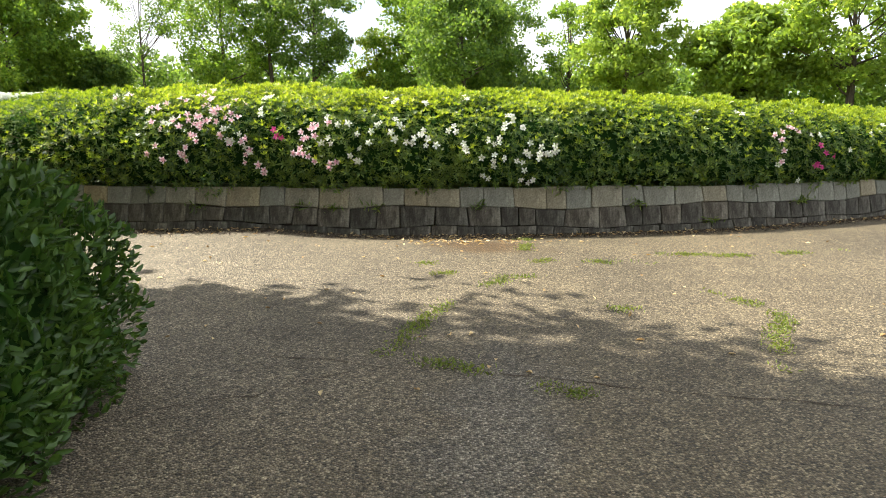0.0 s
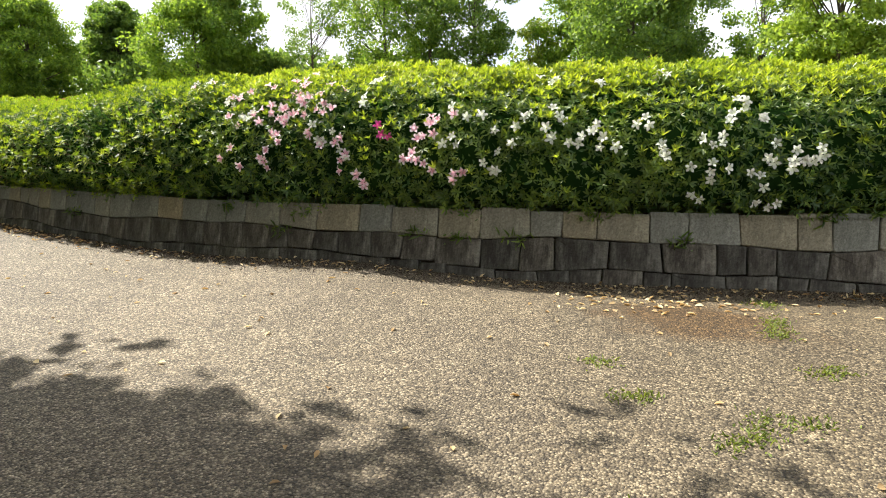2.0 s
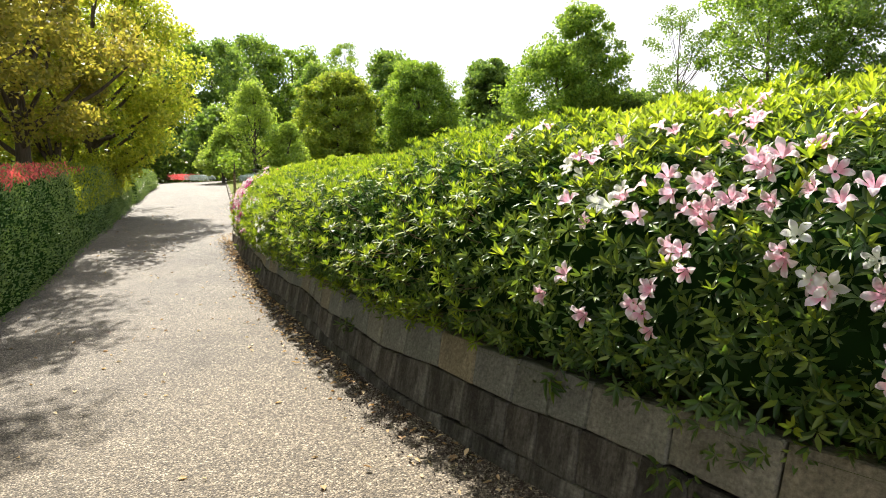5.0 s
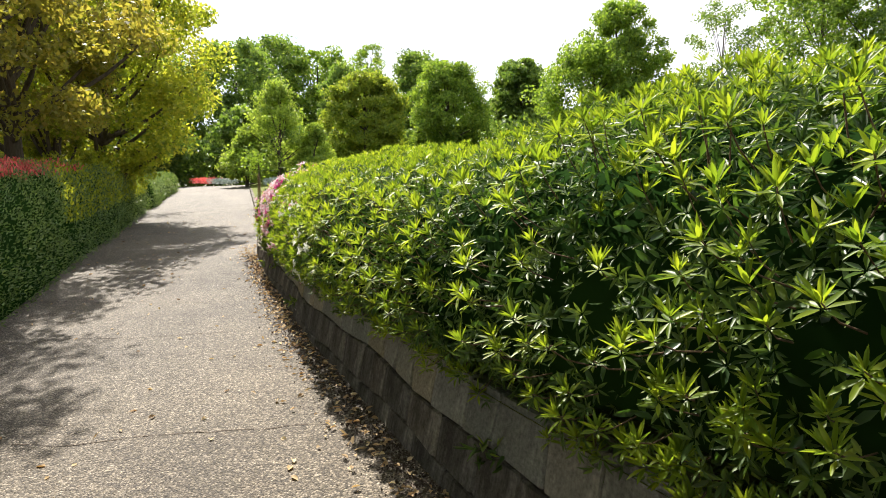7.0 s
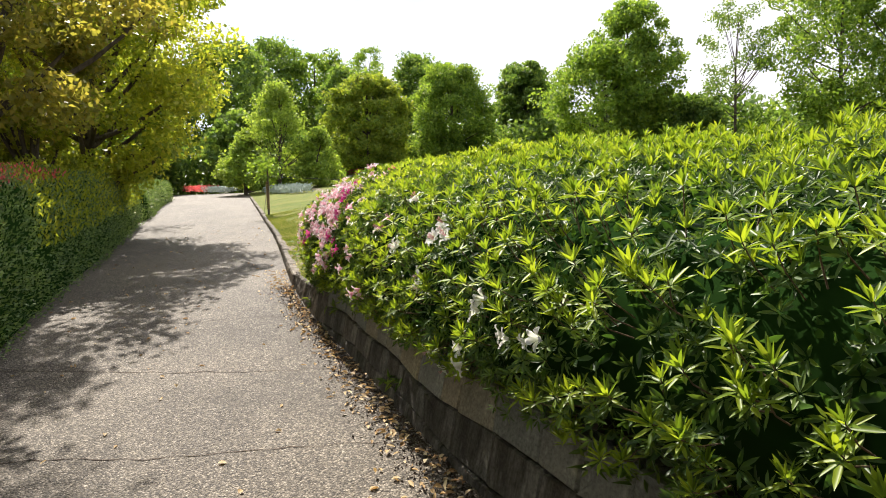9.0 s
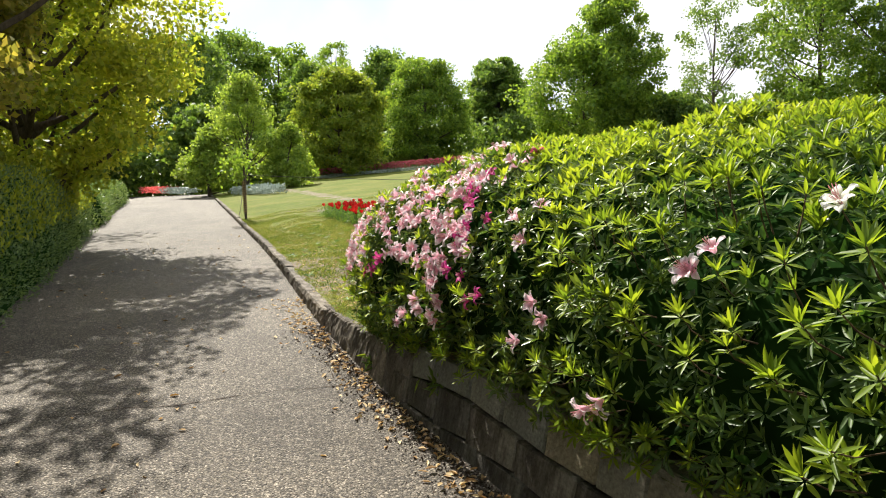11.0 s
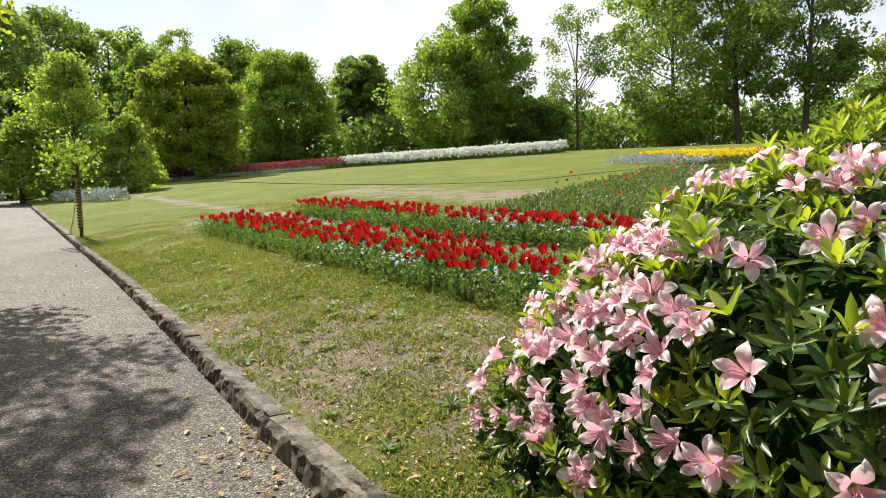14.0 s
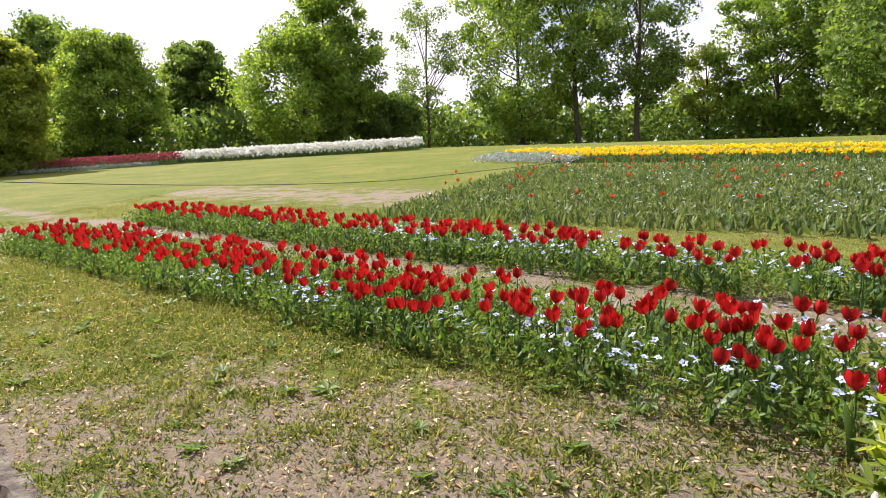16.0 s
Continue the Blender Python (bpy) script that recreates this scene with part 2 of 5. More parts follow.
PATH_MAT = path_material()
LAWN_MAT = lawn_material()
STONE = stone_material("wall_stone", (0.195, 0.20, 0.172), (0.255, 0.255, 0.218), (0.31, 0.265, 0.175), 0.45)
STONE_LOW = stone_material("damp_wall_stone", (0.12, 0.114, 0.098), (0.165, 0.155, 0.132), (0.21, 0.19, 0.155), 1.0)
KERB_STONE = stone_material("kerb_stone", (0.18, 0.16, 0.135), (0.23, 0.203, 0.17), (0.28, 0.245, 0.20))


def plain_material(name, a, b, scale=20, rough=0.9):
    n = Nodes(name)
    return n.surface(n.ramp(n.noise(scale, 5), [(0.3, a), (0.7, b)]), rough, n.bump(n.noise(scale * 2, 4), 0.4, 0.01), 0.2)


SOIL = plain_material("dark_soil", (0.03, 0.022, 0.016), (0.085, 0.06, 0.045), 14)
BED_SOIL = plain_material("bed_soil", (0.06, 0.045, 0.03), (0.16, 0.12, 0.085), 18)
STRAW = plain_material("straw_rope", (0.16, 0.11, 0.05), (0.34, 0.25, 0.13), 40)
CORD = plain_material("cord", (0.03, 0.03, 0.03), (0.06, 0.06, 0.055), 40)
TWIG = plain_material("azalea_twig", (0.07, 0.045, 0.028), (0.15, 0.10, 0.06), 60)
PALE_CORD = plain_material("pale_cord", (0.5, 0.5, 0.42), (0.65, 0.64, 0.55), 40)


def petal_material(name, edge, throat, reach, trans=0.45):
    """Petals: deep in the throat, paler to the rim, with a little difference from bloom to bloom."""
    n = Nodes(name)
    ln = n.add("VectorMath")
    ln.operation = "LENGTH"
    n.link(n.coord(), ln.inputs[0])
    fac = n.add("MapRange")
    fac.inputs["From Min"].default_value = reach * 0.25
    fac.inputs["From Max"].default_value = reach
    n.link(ln.outputs["Value"], fac.inputs["Value"])
    streaks = n.noise(120, 3)
    col = n.mix(fac.outputs[0], throat, edge)
    var = n.ramp(n.add("ObjectInfo").outputs["Random"], [(0, (0.94, 0.88, 0.90)), (1, (1.04, 1.03, 1.03))])
    col = n.mix(1.0, col, var, "MULTIPLY")
    col = n.mix(0.18, col, n.ramp(streaks, [(0.3, throat), (0.6, edge)]))
    return n.surface(col, 0.6, None, 0.25, trans)


def bloom_material(name, low, high, trans=0.4):
    n = Nodes(name)
    isl = n.add("NewGeometry").outputs["Random Per Island"]
    obj = n.add("ObjectInfo").outputs["Random"]
    col = n.mix(0.5, n.ramp(isl, [(0, low), (1, high)]), n.ramp(obj, [(0, low), (1, high)]))
    return n.surface(col, 0.45, None, 0.35, trans)


PETAL_WHITE = petal_material("white_petal", (0.86, 0.87, 0.85), (0.74, 0.80, 0.58), 0.028)
PETAL_PINK = petal_material("pale_pink_petal", (0.95, 0.87, 0.895), (0.86, 0.27, 0.43), 0.031)
PETAL_ROSE = petal_material("rose_petal", (0.74, 0.12, 0.42), (0.52, 0.03, 0.18), 0.035)
TULIP_RED = bloom_material("red_tulip_petal", (0.22, 0.004, 0.006), (0.58, 0.018, 0.014), 0.35)
TULIP_YELLOW = bloom_material("yellow_tulip_petal", (0.86, 0.66, 0.015), (0.92, 0.78, 0.04), 0.35)
TULIP_WHITE = bloom_material("white_tulip_petal", (0.74, 0.76, 0.70), (0.85, 0.86, 0.82), 0.35)
TULIP_PINK = bloom_material("faded_red_tulip_petal", (0.30, 0.02, 0.04), (0.60, 0.25, 0.28), 0.35)
TULIP_ORANGE = bloom_material("orange_tulip_petal", (0.55, 0.06, 0.02), (0.75, 0.22, 0.05), 0.35)
BLUE_FLOWER = bloom_material("pale_blue_petal", (0.36, 0.47, 0.78), (0.66, 0.73, 0.88), 0.3)
SILVER = bloom_material("silver_leaf", (0.22, 0.28, 0.24), (0.42, 0.48, 0.44), 0.2)
STAMEN = bloom_material("stamen", (0.6, 0.2, 0.25), (0.8, 0.5, 0.5), 0.2)

# ---- mesh helpers ----
RNG = np.random.default_rng(11)


def raw_mesh(name, verts, faces, mat, smooth=False):
    """A mesh from arrays; every face has the same number of corners."""
    verts = np.asarray(verts, np.float32).reshape(-1, 3)
    faces = np.asarray(faces, np.int32)
    me = bpy.data.meshes.new(name)
    me.vertices.add(len(verts))
    me.vertices.foreach_set("co", verts.ravel())
    m, k = faces.shape
    me.loops.add(m * k)
    me.loops.foreach_set("vertex_index", faces.ravel())
    me.polygons.add(m)
    me.polygons.foreach_set("loop_start", np.arange(0, m * k, k, dtype=np.int32))
    me.update(calc_edges=True)
    if smooth:
        me.polygons.foreach_set("use_smooth", np.ones(m, bool))
    me.materials.append(mat)
    return me


def root(name, at, label, category, group="", kind=""):
    ob = new(name)
    ob.empty_display_size = 0.2
    ob.location = at
    return tagged(ob, label, category, group, kind)


def put(name, me, parent=None, label="", kind="", m=None):
    """A mesh whose places are the world's (or its pose m), under its thing."""
    ob = new(name, me)
    if parent is not None:
        ob.parent = parent
        if parent.parent is None:
            ob.matrix_parent_inverse = Matrix.Translation(parent.location).inverted()
    if m is not None:
        ob.matrix_basis = m
    return tagged(ob, label, kind=kind)


def unit(a):
    return a / np.maximum(np.linalg.norm(a, axis=-1, keepdims=True), 1e-9)


def rand_unit(n, rng=RNG):
    return unit(rng.normal(size=(n, 3)))


def leaves(P, D, N, L, W, fold=0.15, droop=0.1):
    """Folded leaf blades: two quads each, from base P along D, faces to N."""
    n = len(P)
    L = np.broadcast_to(np.asarray(L, float), (n,))[:, None]
    W = np.broadcast_to(np.asarray(W, float), (n,))[:, None]
    D = unit(D)
    S = unit(np.cross(D, N))
    N = np.cross(S, D)
    up = N * W * fold
    v = np.stack([P, P + D * L * 0.35 + S * W * 0.5 + up, P + D * L * 0.72 + S * W * 0.38 + up - N * L * droop * 0.5,
                  P + D * L - N * L * droop, P + D * L * 0.72 - S * W * 0.38 + up - N * L * droop * 0.5, P + D * L * 0.35 - S * W * 0.5 + up], 1)
    i = np.arange(n)[:, None] * 6
    f = np.concatenate([i + [0, 1, 2, 3], i + [0, 3, 4, 5]], 0)
    return v.reshape(-1, 3), f


def cards(P, size, rng=RNG, lean=None):
    """Small pointed leaf sprays with random facing: one bent quad each."""
    n = len(P)
    D = rand_unit(n, rng)
    if lean is not None:
        D = unit(D + lean)
    N = rand_unit(n, rng)
    S = unit(np.cross(D, N))
    N = np.cross(S, D)
    L = (np.broadcast_to(size, (n,)) * rng.uniform(0.6, 1.25, n))[:, None]
    v = np.stack([P - D * L * 0.5, P + S * L * 0.30 + N * L * 0.1, P + D * L * 0.5, P - S * L * 0.30 + N * L * 0.1], 1)
    f = np.arange(n)[:, None] * 4 + np.arange(4)[None]
    return v.reshape(-1, 3), f


def rosettes(C, N, count, L, W, rng=RNG, tilt=(0.15, 0.95)):
    """Whorls of leaves: from each C, round its normal N."""
    n = len(C)
    a = unit(np.cross(N, rand_unit(n, rng)))
    b = np.cross(N, a)
    Ps, Ds, Ns, Ls = [], [], [], []
    size = rng.uniform(0.75, 1.25, n)
    for j in range(count):
        ang = 2 * np.pi * j / count + rng.uniform(-0.35, 0.35, n)
        ti = rng.uniform(*tilt, n)
        rad = a * np.cos(ang)[:, None] + b * np.sin(ang)[:, None]
        D = rad * np.cos(ti)[:, None] + N * np.sin(ti)[:, None]
        Nn = N * np.cos(ti)[:, None] - rad * np.sin(ti)[:, None]
        Ps.append(C + rad * 0.003)
        Ds.append(D)
        Ns.append(Nn)
        Ls.append(size * rng.uniform(0.75, 1.1, n))
    k = np.concatenate(Ls)
    return leaves(np.concatenate(Ps), np.concatenate(Ds), np.concatenate(Ns), L * k, W * k)


def merge(parts):
    vs, fs, at = [], [], 0
    for v, f in parts:
        vs.append(v)
        fs.append(f + at)
        at += len(v)
    return np.concatenate(vs), np.concatenate(fs)


def tube(pts, radii, sides=7):
    """A tapered tube along points, as quads."""
    pts = np.asarray(pts, float)
    radii = np.asarray(radii, float)
    t = unit(np.gradient(pts, axis=0))
    ref = np.where(np.abs(t[:, 2:3]) > 0.9, np.array([[1.0, 0, 0]]), np.array([[0, 0, 1.0]]))
    a = unit(np.cross(t, ref))
    b = np.cross(t, a)
    ang = np.arange(sides) * 2 * np.pi / sides
    ring = pts[:, None] + radii[:, None, None] * (a[:, None] * np.cos(ang)[None, :, None] + b[:, None] * np.sin(ang)[None, :, None])
    f = []
    for i in range(len(pts) - 1):
        for j in range(sides):
            k = (j + 1) % sides
            f.append((i * sides + j, i * sides + k, (i + 1) * sides + k, (i + 1) * sides + j))
    return ring.reshape(-1, 3), np.array(f)


def nz(p, scale):
    return np.array([noise.noise(Vector(q) * scale) for q in p])


# ---- plan: the wall line, the levels ----
WALL = [(30, 24), (20, 16.5), (12, 11.4), (8, 9.45), (5.6, 8.35), (3.84, 7.72), (2.46, 7.42), (1.2, 7.3), (0, 7.25), (-1.1, 7.27), (-2.4, 7.38),
        (-3.1, 7.5), (-4.24, 7.76), (-5.5, 8.15), (-7.0, 8.72), (-8.3, 9.2), (-9.7, 9.83), (-10.9, 10.32), (-11.5, 10.54), (-12.3, 10.90),
        (-13.2, 11.37), (-14.2, 11.91), (-15.5, 12.61), (-17.5, 13.65), (-19.2, 14.5), (-22.0, 15.9), (-30, 19.9), (-60, 34.9), (-140, 75)]
_wx = np.array([p[0] for p in WALL][::-1], float)
_wy = np.array([p[1] for p in WALL][::-1], float)


def wall_y(x):
    x = np.asarray(x, float)
    return sum(np.interp(x + o, _wx, _wy) for o in (-0.6, -0.3, 0, 0.3, 0.6)) / 5


def wall_normal(x):
    """Unit vector from the path into the garden."""
    x = np.asarray(x, float)
    s = (wall_y(x + 0.2) - wall_y(x - 0.2)) / 0.4
    n = np.stack([-s, np.ones_like(s)], -1)
    return n / np.linalg.norm(n, axis=-1, keepdims=True)


def path_z(x, y):
    x, y = np.asarray(x, float), np.asarray(y, float)
    dip = 0.09 * 0.25 * (1 + np.tanh((-2.6 - x) / 0.8)) * (1 + np.tanh((x + 11.4) / 0.9))
    gutter = 0.095 * 0.5 * (1 + np.tanh((x + 1.5) / 0.5)) * np.exp(-(np.clip(wall_y(x) - y, 0, 9) / 0.7) ** 2)
    return 0.115 + 0.047 * np.clip(y, -30, 26) + 0.022 * np.clip(-x - 11, 0, 30) - dip - gutter


KERB_O, KERB_D, KERB_N = np.array([-13.2, 11.45]), np.array([-0.88, 0.475]), np.array([0.475, 0.88])


def lawn_z(x, y):
    x, y = np.asarray(x, float), np.asarray(y, float)
    d = (x - KERB_O[0]) * KERB_N[0] + (y - KERB_O[1]) * KERB_N[1]
    fx, fy = x - d * KERB_N[0], y - d * KERB_N[1]
    rise = np.where(d < 24, d, 24 + 4 * (1 - np.exp(-np.clip(d - 24, 0, 300) / 4)))
    foot = 0.115 + 0.047 * np.clip(fy, -30, 40) + 0.022 * np.clip(-fx - 11, 0, 40)
    return foot + 0.13 + 0.086 * np.clip(rise, -2, 99)


def wall_top(x):
    x = np.asarray(x, float)
    k = path_z(x, wall_y(x)) + np.interp(x, [-30, -16, -13], [0.08, 0.10, 0.14])
    return np.where(x > -10.5, 0.88, np.where(x < -12.8, k, 0.88 + (k - 0.88) * (-10.5 - x) / 2.3))


def axis_steps(lo, hi, fine_lo, fine_hi, step):
    a = list(np.arange(fine_lo, fine_hi + 1e-6, step))
    g, p = step, fine_lo
    while p > lo:
        g *= 1.25
        p -= g
        a.insert(0, p)
    g, p = step, fine_hi
    while p < hi:
        g *= 1.25
        p += g
        a.append(p)
    return np.array(a)


def sheet(name, xs, vs, zfun, mat, label):
    X, V = np.meshgrid(xs, vs, indexing="ij")
    Y = wall_y(X) + V
    Z = zfun(X, Y, V)
    nx, nv = X.shape
    i = np.arange(nx - 1)[:, None] * nv + np.arange(nv - 1)[None]
    f = np.stack([i, i + nv, i + nv + 1, i + 1], -1).reshape(-1, 4)
    me = raw_mesh(name, np.stack([X, Y, Z], -1), f, mat, True)
    return tagged(new(name, me), label, "ground", kind="structure"), X, Y, V


# ---- ground ----
xs = axis_steps(-300, 300, -24, 8, 0.25)
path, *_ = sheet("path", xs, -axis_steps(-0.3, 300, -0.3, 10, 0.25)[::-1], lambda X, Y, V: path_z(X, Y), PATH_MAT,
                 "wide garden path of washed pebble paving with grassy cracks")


def lawn_height(X, Y, V):
    edge = wall_top(X) - 0.016
    z = lawn_z(X, Y)
    w = np.clip(V / 1.1, 0, 1)
    bump = 0.004 * np.sin(X * 3.1 + Y * 1.7) * np.sin(Y * 2.3 - X) * np.clip(V, 0, 1)
    return edge * (1 - w) + z * w + bump


lawn, LX, LY, LV = sheet("lawn", xs, axis_steps(0.09, 300, 0.09, 9, 0.25), lawn_height, LAWN_MAT,
                         "sloping lawn with dry yellowish turf and bare trodden soil")


def bareness(x, y):
    """Where the turf is trodden away: by the kerb, round the tulip rows, and a strip across the slope."""
    near = np.exp(-(((x + 13.1) / 3.2) ** 2 + ((y - 12.3) / 0.85) ** 2))
    strip = np.exp(-((y - (21.6 - 0.42 * (x + 18))) / 1.4) ** 2) * ((x > -22) & (x < -13.5))
    gap = np.exp(-((y - 14.15 + 0.495 * (x + 11.2)) / 0.35) ** 2) * (x < -9)
    end = np.exp(-(((x + 19.8) / 1.6) ** 2 + ((y - 17.6) / 0.7) ** 2))
    return 0.22 * near + 0.15 * strip + 0.18 * gap + 0.28 * end


bare = lawn.data.color_attributes.new("bare", "FLOAT_COLOR", "POINT")
bv = bareness(LX, LY).ravel()
bare.data.foreach_set("color", np.stack([bv, bv, bv, np.ones_like(bv)], -1).astype(np.float32).ravel())

# ---- azalea hedge on the wall ----
PROFILE = np.array([(0.10, -0.03), (-0.04, 0.02), (-0.12, 0.16), (-0.13, 0.36), (-0.09, 0.54), (0.02, 0.69), (0.28, 0.82), (0.65, 0.92), (1.15, 0.99),
                    (1.65, 1.01), (2.05, 0.82), (2.2, 0.25)])
_pl = np.r_[0, np.cumsum(np.linalg.norm(np.diff(PROFILE, axis=0), axis=1))]
P_LEN = _pl[-1]
HEDGE_END = -12.14


def hedge_point(x, p, inset=0.0):
    """The hedge's surface: x along the wall, p along its section from the front foot over the crown."""
    x, p = np.asarray(x, float), np.asarray(p, float)
    d, z = np.interp(p, _pl, PROFILE[:, 0]), np.interp(p, _pl, PROFILE[:, 1])
    e = np.clip((x - HEDGE_END) / 0.9, 0, 1)
    q = np.sqrt(np.clip(1 - (1 - e) ** 2, 0, 1))
    h = np.interp(x, [-12.2, -11.6, -11, -10, -9, -7.5, -6.4, -5.7, -5.1, -4.5, -2, 1, 4, 8, 14], [1.04, 1.14, 1.12, 1.08, 1.02, 0.97, 0.97, 1.06, 1.12, 1.11, 1.09, 1.05, 1.0, 0.88, 0.82])
    mid = np.interp(x, [-12.2, -10.9], [0.38, 0.9])
    d = d - 0.09 * np.exp(-((x + 6.9) / 2.0) ** 2) * np.clip(1 - (d + 0.13) / 0.7, 0, 1) * np.clip(z / 0.12, 0, 1)
    d = mid + (d - mid) * (0.12 + 0.88 * q)
    z = z * h * (0.30 + 0.70 * q)
    n = wall_normal(x)
    base = wall_top(x)
    c = np.stack([x + n[..., 0] * (mid), wall_y(x) + n[..., 1] * mid, base + 0.45 * h + 0 * x], -1)
    s = np.stack([x + n[..., 0] * (d + 0.12), wall_y(x) + n[..., 1] * (d + 0.12), base + z], -1)
    return s + unit(c - s) * np.asarray(inset)[..., None] if np.ndim(inset) else s + unit(c - s) * inset


def hedge_normal(x, p):
    a = hedge_point(x + 0.05, p) - hedge_point(x - 0.05, p)
    b = hedge_point(x, p + 0.04) - hedge_point(x, p - 0.04)
    return unit(np.cross(a, b))


def hedge_lumps(C):
    """How far the growth stands out of the clipped section."""
    return nz(C, 2.2) * 0.10 + nz(C, 6.0) * 0.075


def build_hedge():
    hedge = root("azalea_hedge", (-3.0, 8.6, 0.85), "clipped azalea hedge in bloom on a low stone wall", "hedge")
    # near-black shell: shade inside the hedge, put into its colour
    gx = np.concatenate([np.linspace(HEDGE_END, -10.5, 30), np.arange(-10.3, 16, 0.22)])
    gp = np.linspace(0, P_LEN, 26)
    X, Pp = np.meshgrid(gx, gp, indexing="ij")
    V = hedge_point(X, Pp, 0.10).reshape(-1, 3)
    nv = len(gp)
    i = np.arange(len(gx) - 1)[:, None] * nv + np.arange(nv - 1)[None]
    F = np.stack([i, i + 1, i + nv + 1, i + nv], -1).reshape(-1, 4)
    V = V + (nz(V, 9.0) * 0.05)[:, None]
    put("inner_growth", raw_mesh("inner_growth", V, F, HEDGE_SHADE), hedge, "near-black shell painted as shade between the leaves", "stuff")
    # leaf whorls: short-leaved bushes at both ends, a long-leaved one between
    rng = np.random.default_rng(3)
    n = 52000
    x = rng.uniform(HEDGE_END + 0.01, 13, n)
    p = rng.uniform(0, P_LEN * 0.86, n)
    low = np.interp(p, [0.1, 0.5, 0.95, 1.2], [0.62, 0.68, 0.9, 1.0]) * np.where(x > -10.5, np.interp(p / P_LEN, [0.60, 0.68], [1.0, 0.35]), 1.0)
    keep = rng.random(n) < np.interp(x, [-12, -9.6, -9.2, -4.4, -4.0, 2, 6, 13], [1.0, 0.95, 0.85, 0.85, 0.95, 0.8, 0.55, 0.3]) * low
    x, p = x[keep], p[keep]
    n = len(x)
    C, N = hedge_point(x, p), hedge_normal(x, p)
    C = C + N * (hedge_lumps(C) + rng.uniform(-0.10, 0.04, n))[:, None]
    N = unit(N + rand_unit(n, rng) * 0.55 + np.array([0, 0, 0.35]))
    long = (x > -9.4 + rng.normal(size=n) * 0.15) & (x < -4.1 + rng.normal(size=n) * 0.2)
    v, f = rosettes(C[long], N[long], 8, 0.043, 0.0100, rng, (0.05, 0.95))
    put("long_foliage", raw_mesh("long_foliage", v, f, LONG_LEAF), hedge, "whorls of long dark glossy leaves", "stuff")
    v, f = rosettes(C[~long], N[~long], 7, 0.050, 0.0150, rng, (0.1, 0.95))
    put("foliage", raw_mesh("foliage", v, f, AZALEA), hedge, "whorls of narrow glossy leaves, yellow-green on top", "stuff")
    # young upright shoots, most on the crown
    n = 16000
    x = rng.uniform(HEDGE_END + 0.05, 12, n)
    p = P_LEN * rng.triangular(0.04, 0.52, 0.86, n)
    keep = rng.random(n) < np.interp(p, [0.2, 0.8, 1.2], [0.22, 0.7, 1.0])
    x, p = x[keep], p[keep]
    n = len(x)
    C, N = hedge_point(x, p), hedge_normal(x, p)
    C = C + N * (hedge_lumps(C) + rng.uniform(0.0, 0.06, n))[:, None]
    up = unit(N * 0.6 + rand_unit(n, rng) * 0.35 + np.array([0, 0, 0.8]))
    long = (x > -9.4) & (x < -4.1)
    some = long & (rng.random(n) < np.interp(p, [0.6, 1.1, 1.5], [0.2, 0.5, 0.8]))
    v, f = rosettes(C[some], up[some], 9, 0.047, 0.0098, rng, (0.65, 1.35))
    put("long_young_growth", raw_mesh("long_young_growth", v, f, LONG_SHOOT), hedge, "upright whorls of fresh green leaves", "stuff")
    v, f = rosettes(C[~long], up[~long], 6, 0.05, 0.015, rng, (0.5, 1.25))
    put("young_growth", raw_mesh("young_growth", v, f, SHOOT), hedge, "bright yellow-green young leaves", "stuff")
    # long shoots that stand clear of the face
    n = 540
    x = np.where(rng.random(n) < 0.1, rng.uniform(-11.7, -9.5, n), rng.uniform(-9.5, -3.7, n))
    p = np.where(x < -9.5, rng.uniform(0.10, 0.5, n), rng.uniform(0.10, 0.95, n))
    N = hedge_normal(x, p)
    foot = hedge_point(x, p) - N * 0.03
    tip = foot + N * rng.uniform(0.07, 0.12, n)[:, None] + np.column_stack([rng.normal(size=(n, 2)) * 0.02, rng.uniform(0.02, 0.07, n)])
    twigs = merge([tube([a, a * 0.4 + b * 0.6 - np.array([0, 0, 0.012]), b], [0.0022, 0.0019, 0.0016], 4) for a, b in zip(foot, tip)])
    put("twig_growth", raw_mesh("twig_growth", *twigs, TWIG), hedge, "thin reddish brown twigs", "stuff")
    up = unit(N * 0.45 + rand_unit(n, rng) * 0.25 + np.array([0, 0, 0.9]))
    v, f = merge([rosettes(tip, up, 10, 0.053, 0.0100, rng, (0.7, 1.35)), rosettes(tip - up * 0.012, up, 7, 0.048, 0.0115, rng, (-0.25, 0.35))])
    put("upright_growth", raw_mesh("upright_growth", v, f, LONG_SHOOT), hedge, "upright whorls of long young leaves", "stuff")
    # deeper single leaves that fill the gaps
    n = 26000
    x = rng.uniform(HEDGE_END + 0.02, 12, n)
    p = rng.uniform(0, P_LEN * 0.9, n)
    C = hedge_point(x, p, rng.uniform(0.03, 0.10, n))
    v, f = leaves(C, unit(hedge_normal(x, p) + rand_unit(n, rng)), rand_unit(n, rng), rng.uniform(0.04, 0.07, n), 0.02)
    put("under_leaves", raw_mesh("under_leaves", v, f, BOX_LEAF), hedge, "darker green leaves set deeper in the hedge", "stuff")
    return hedge


HEDGE = build_hedge()


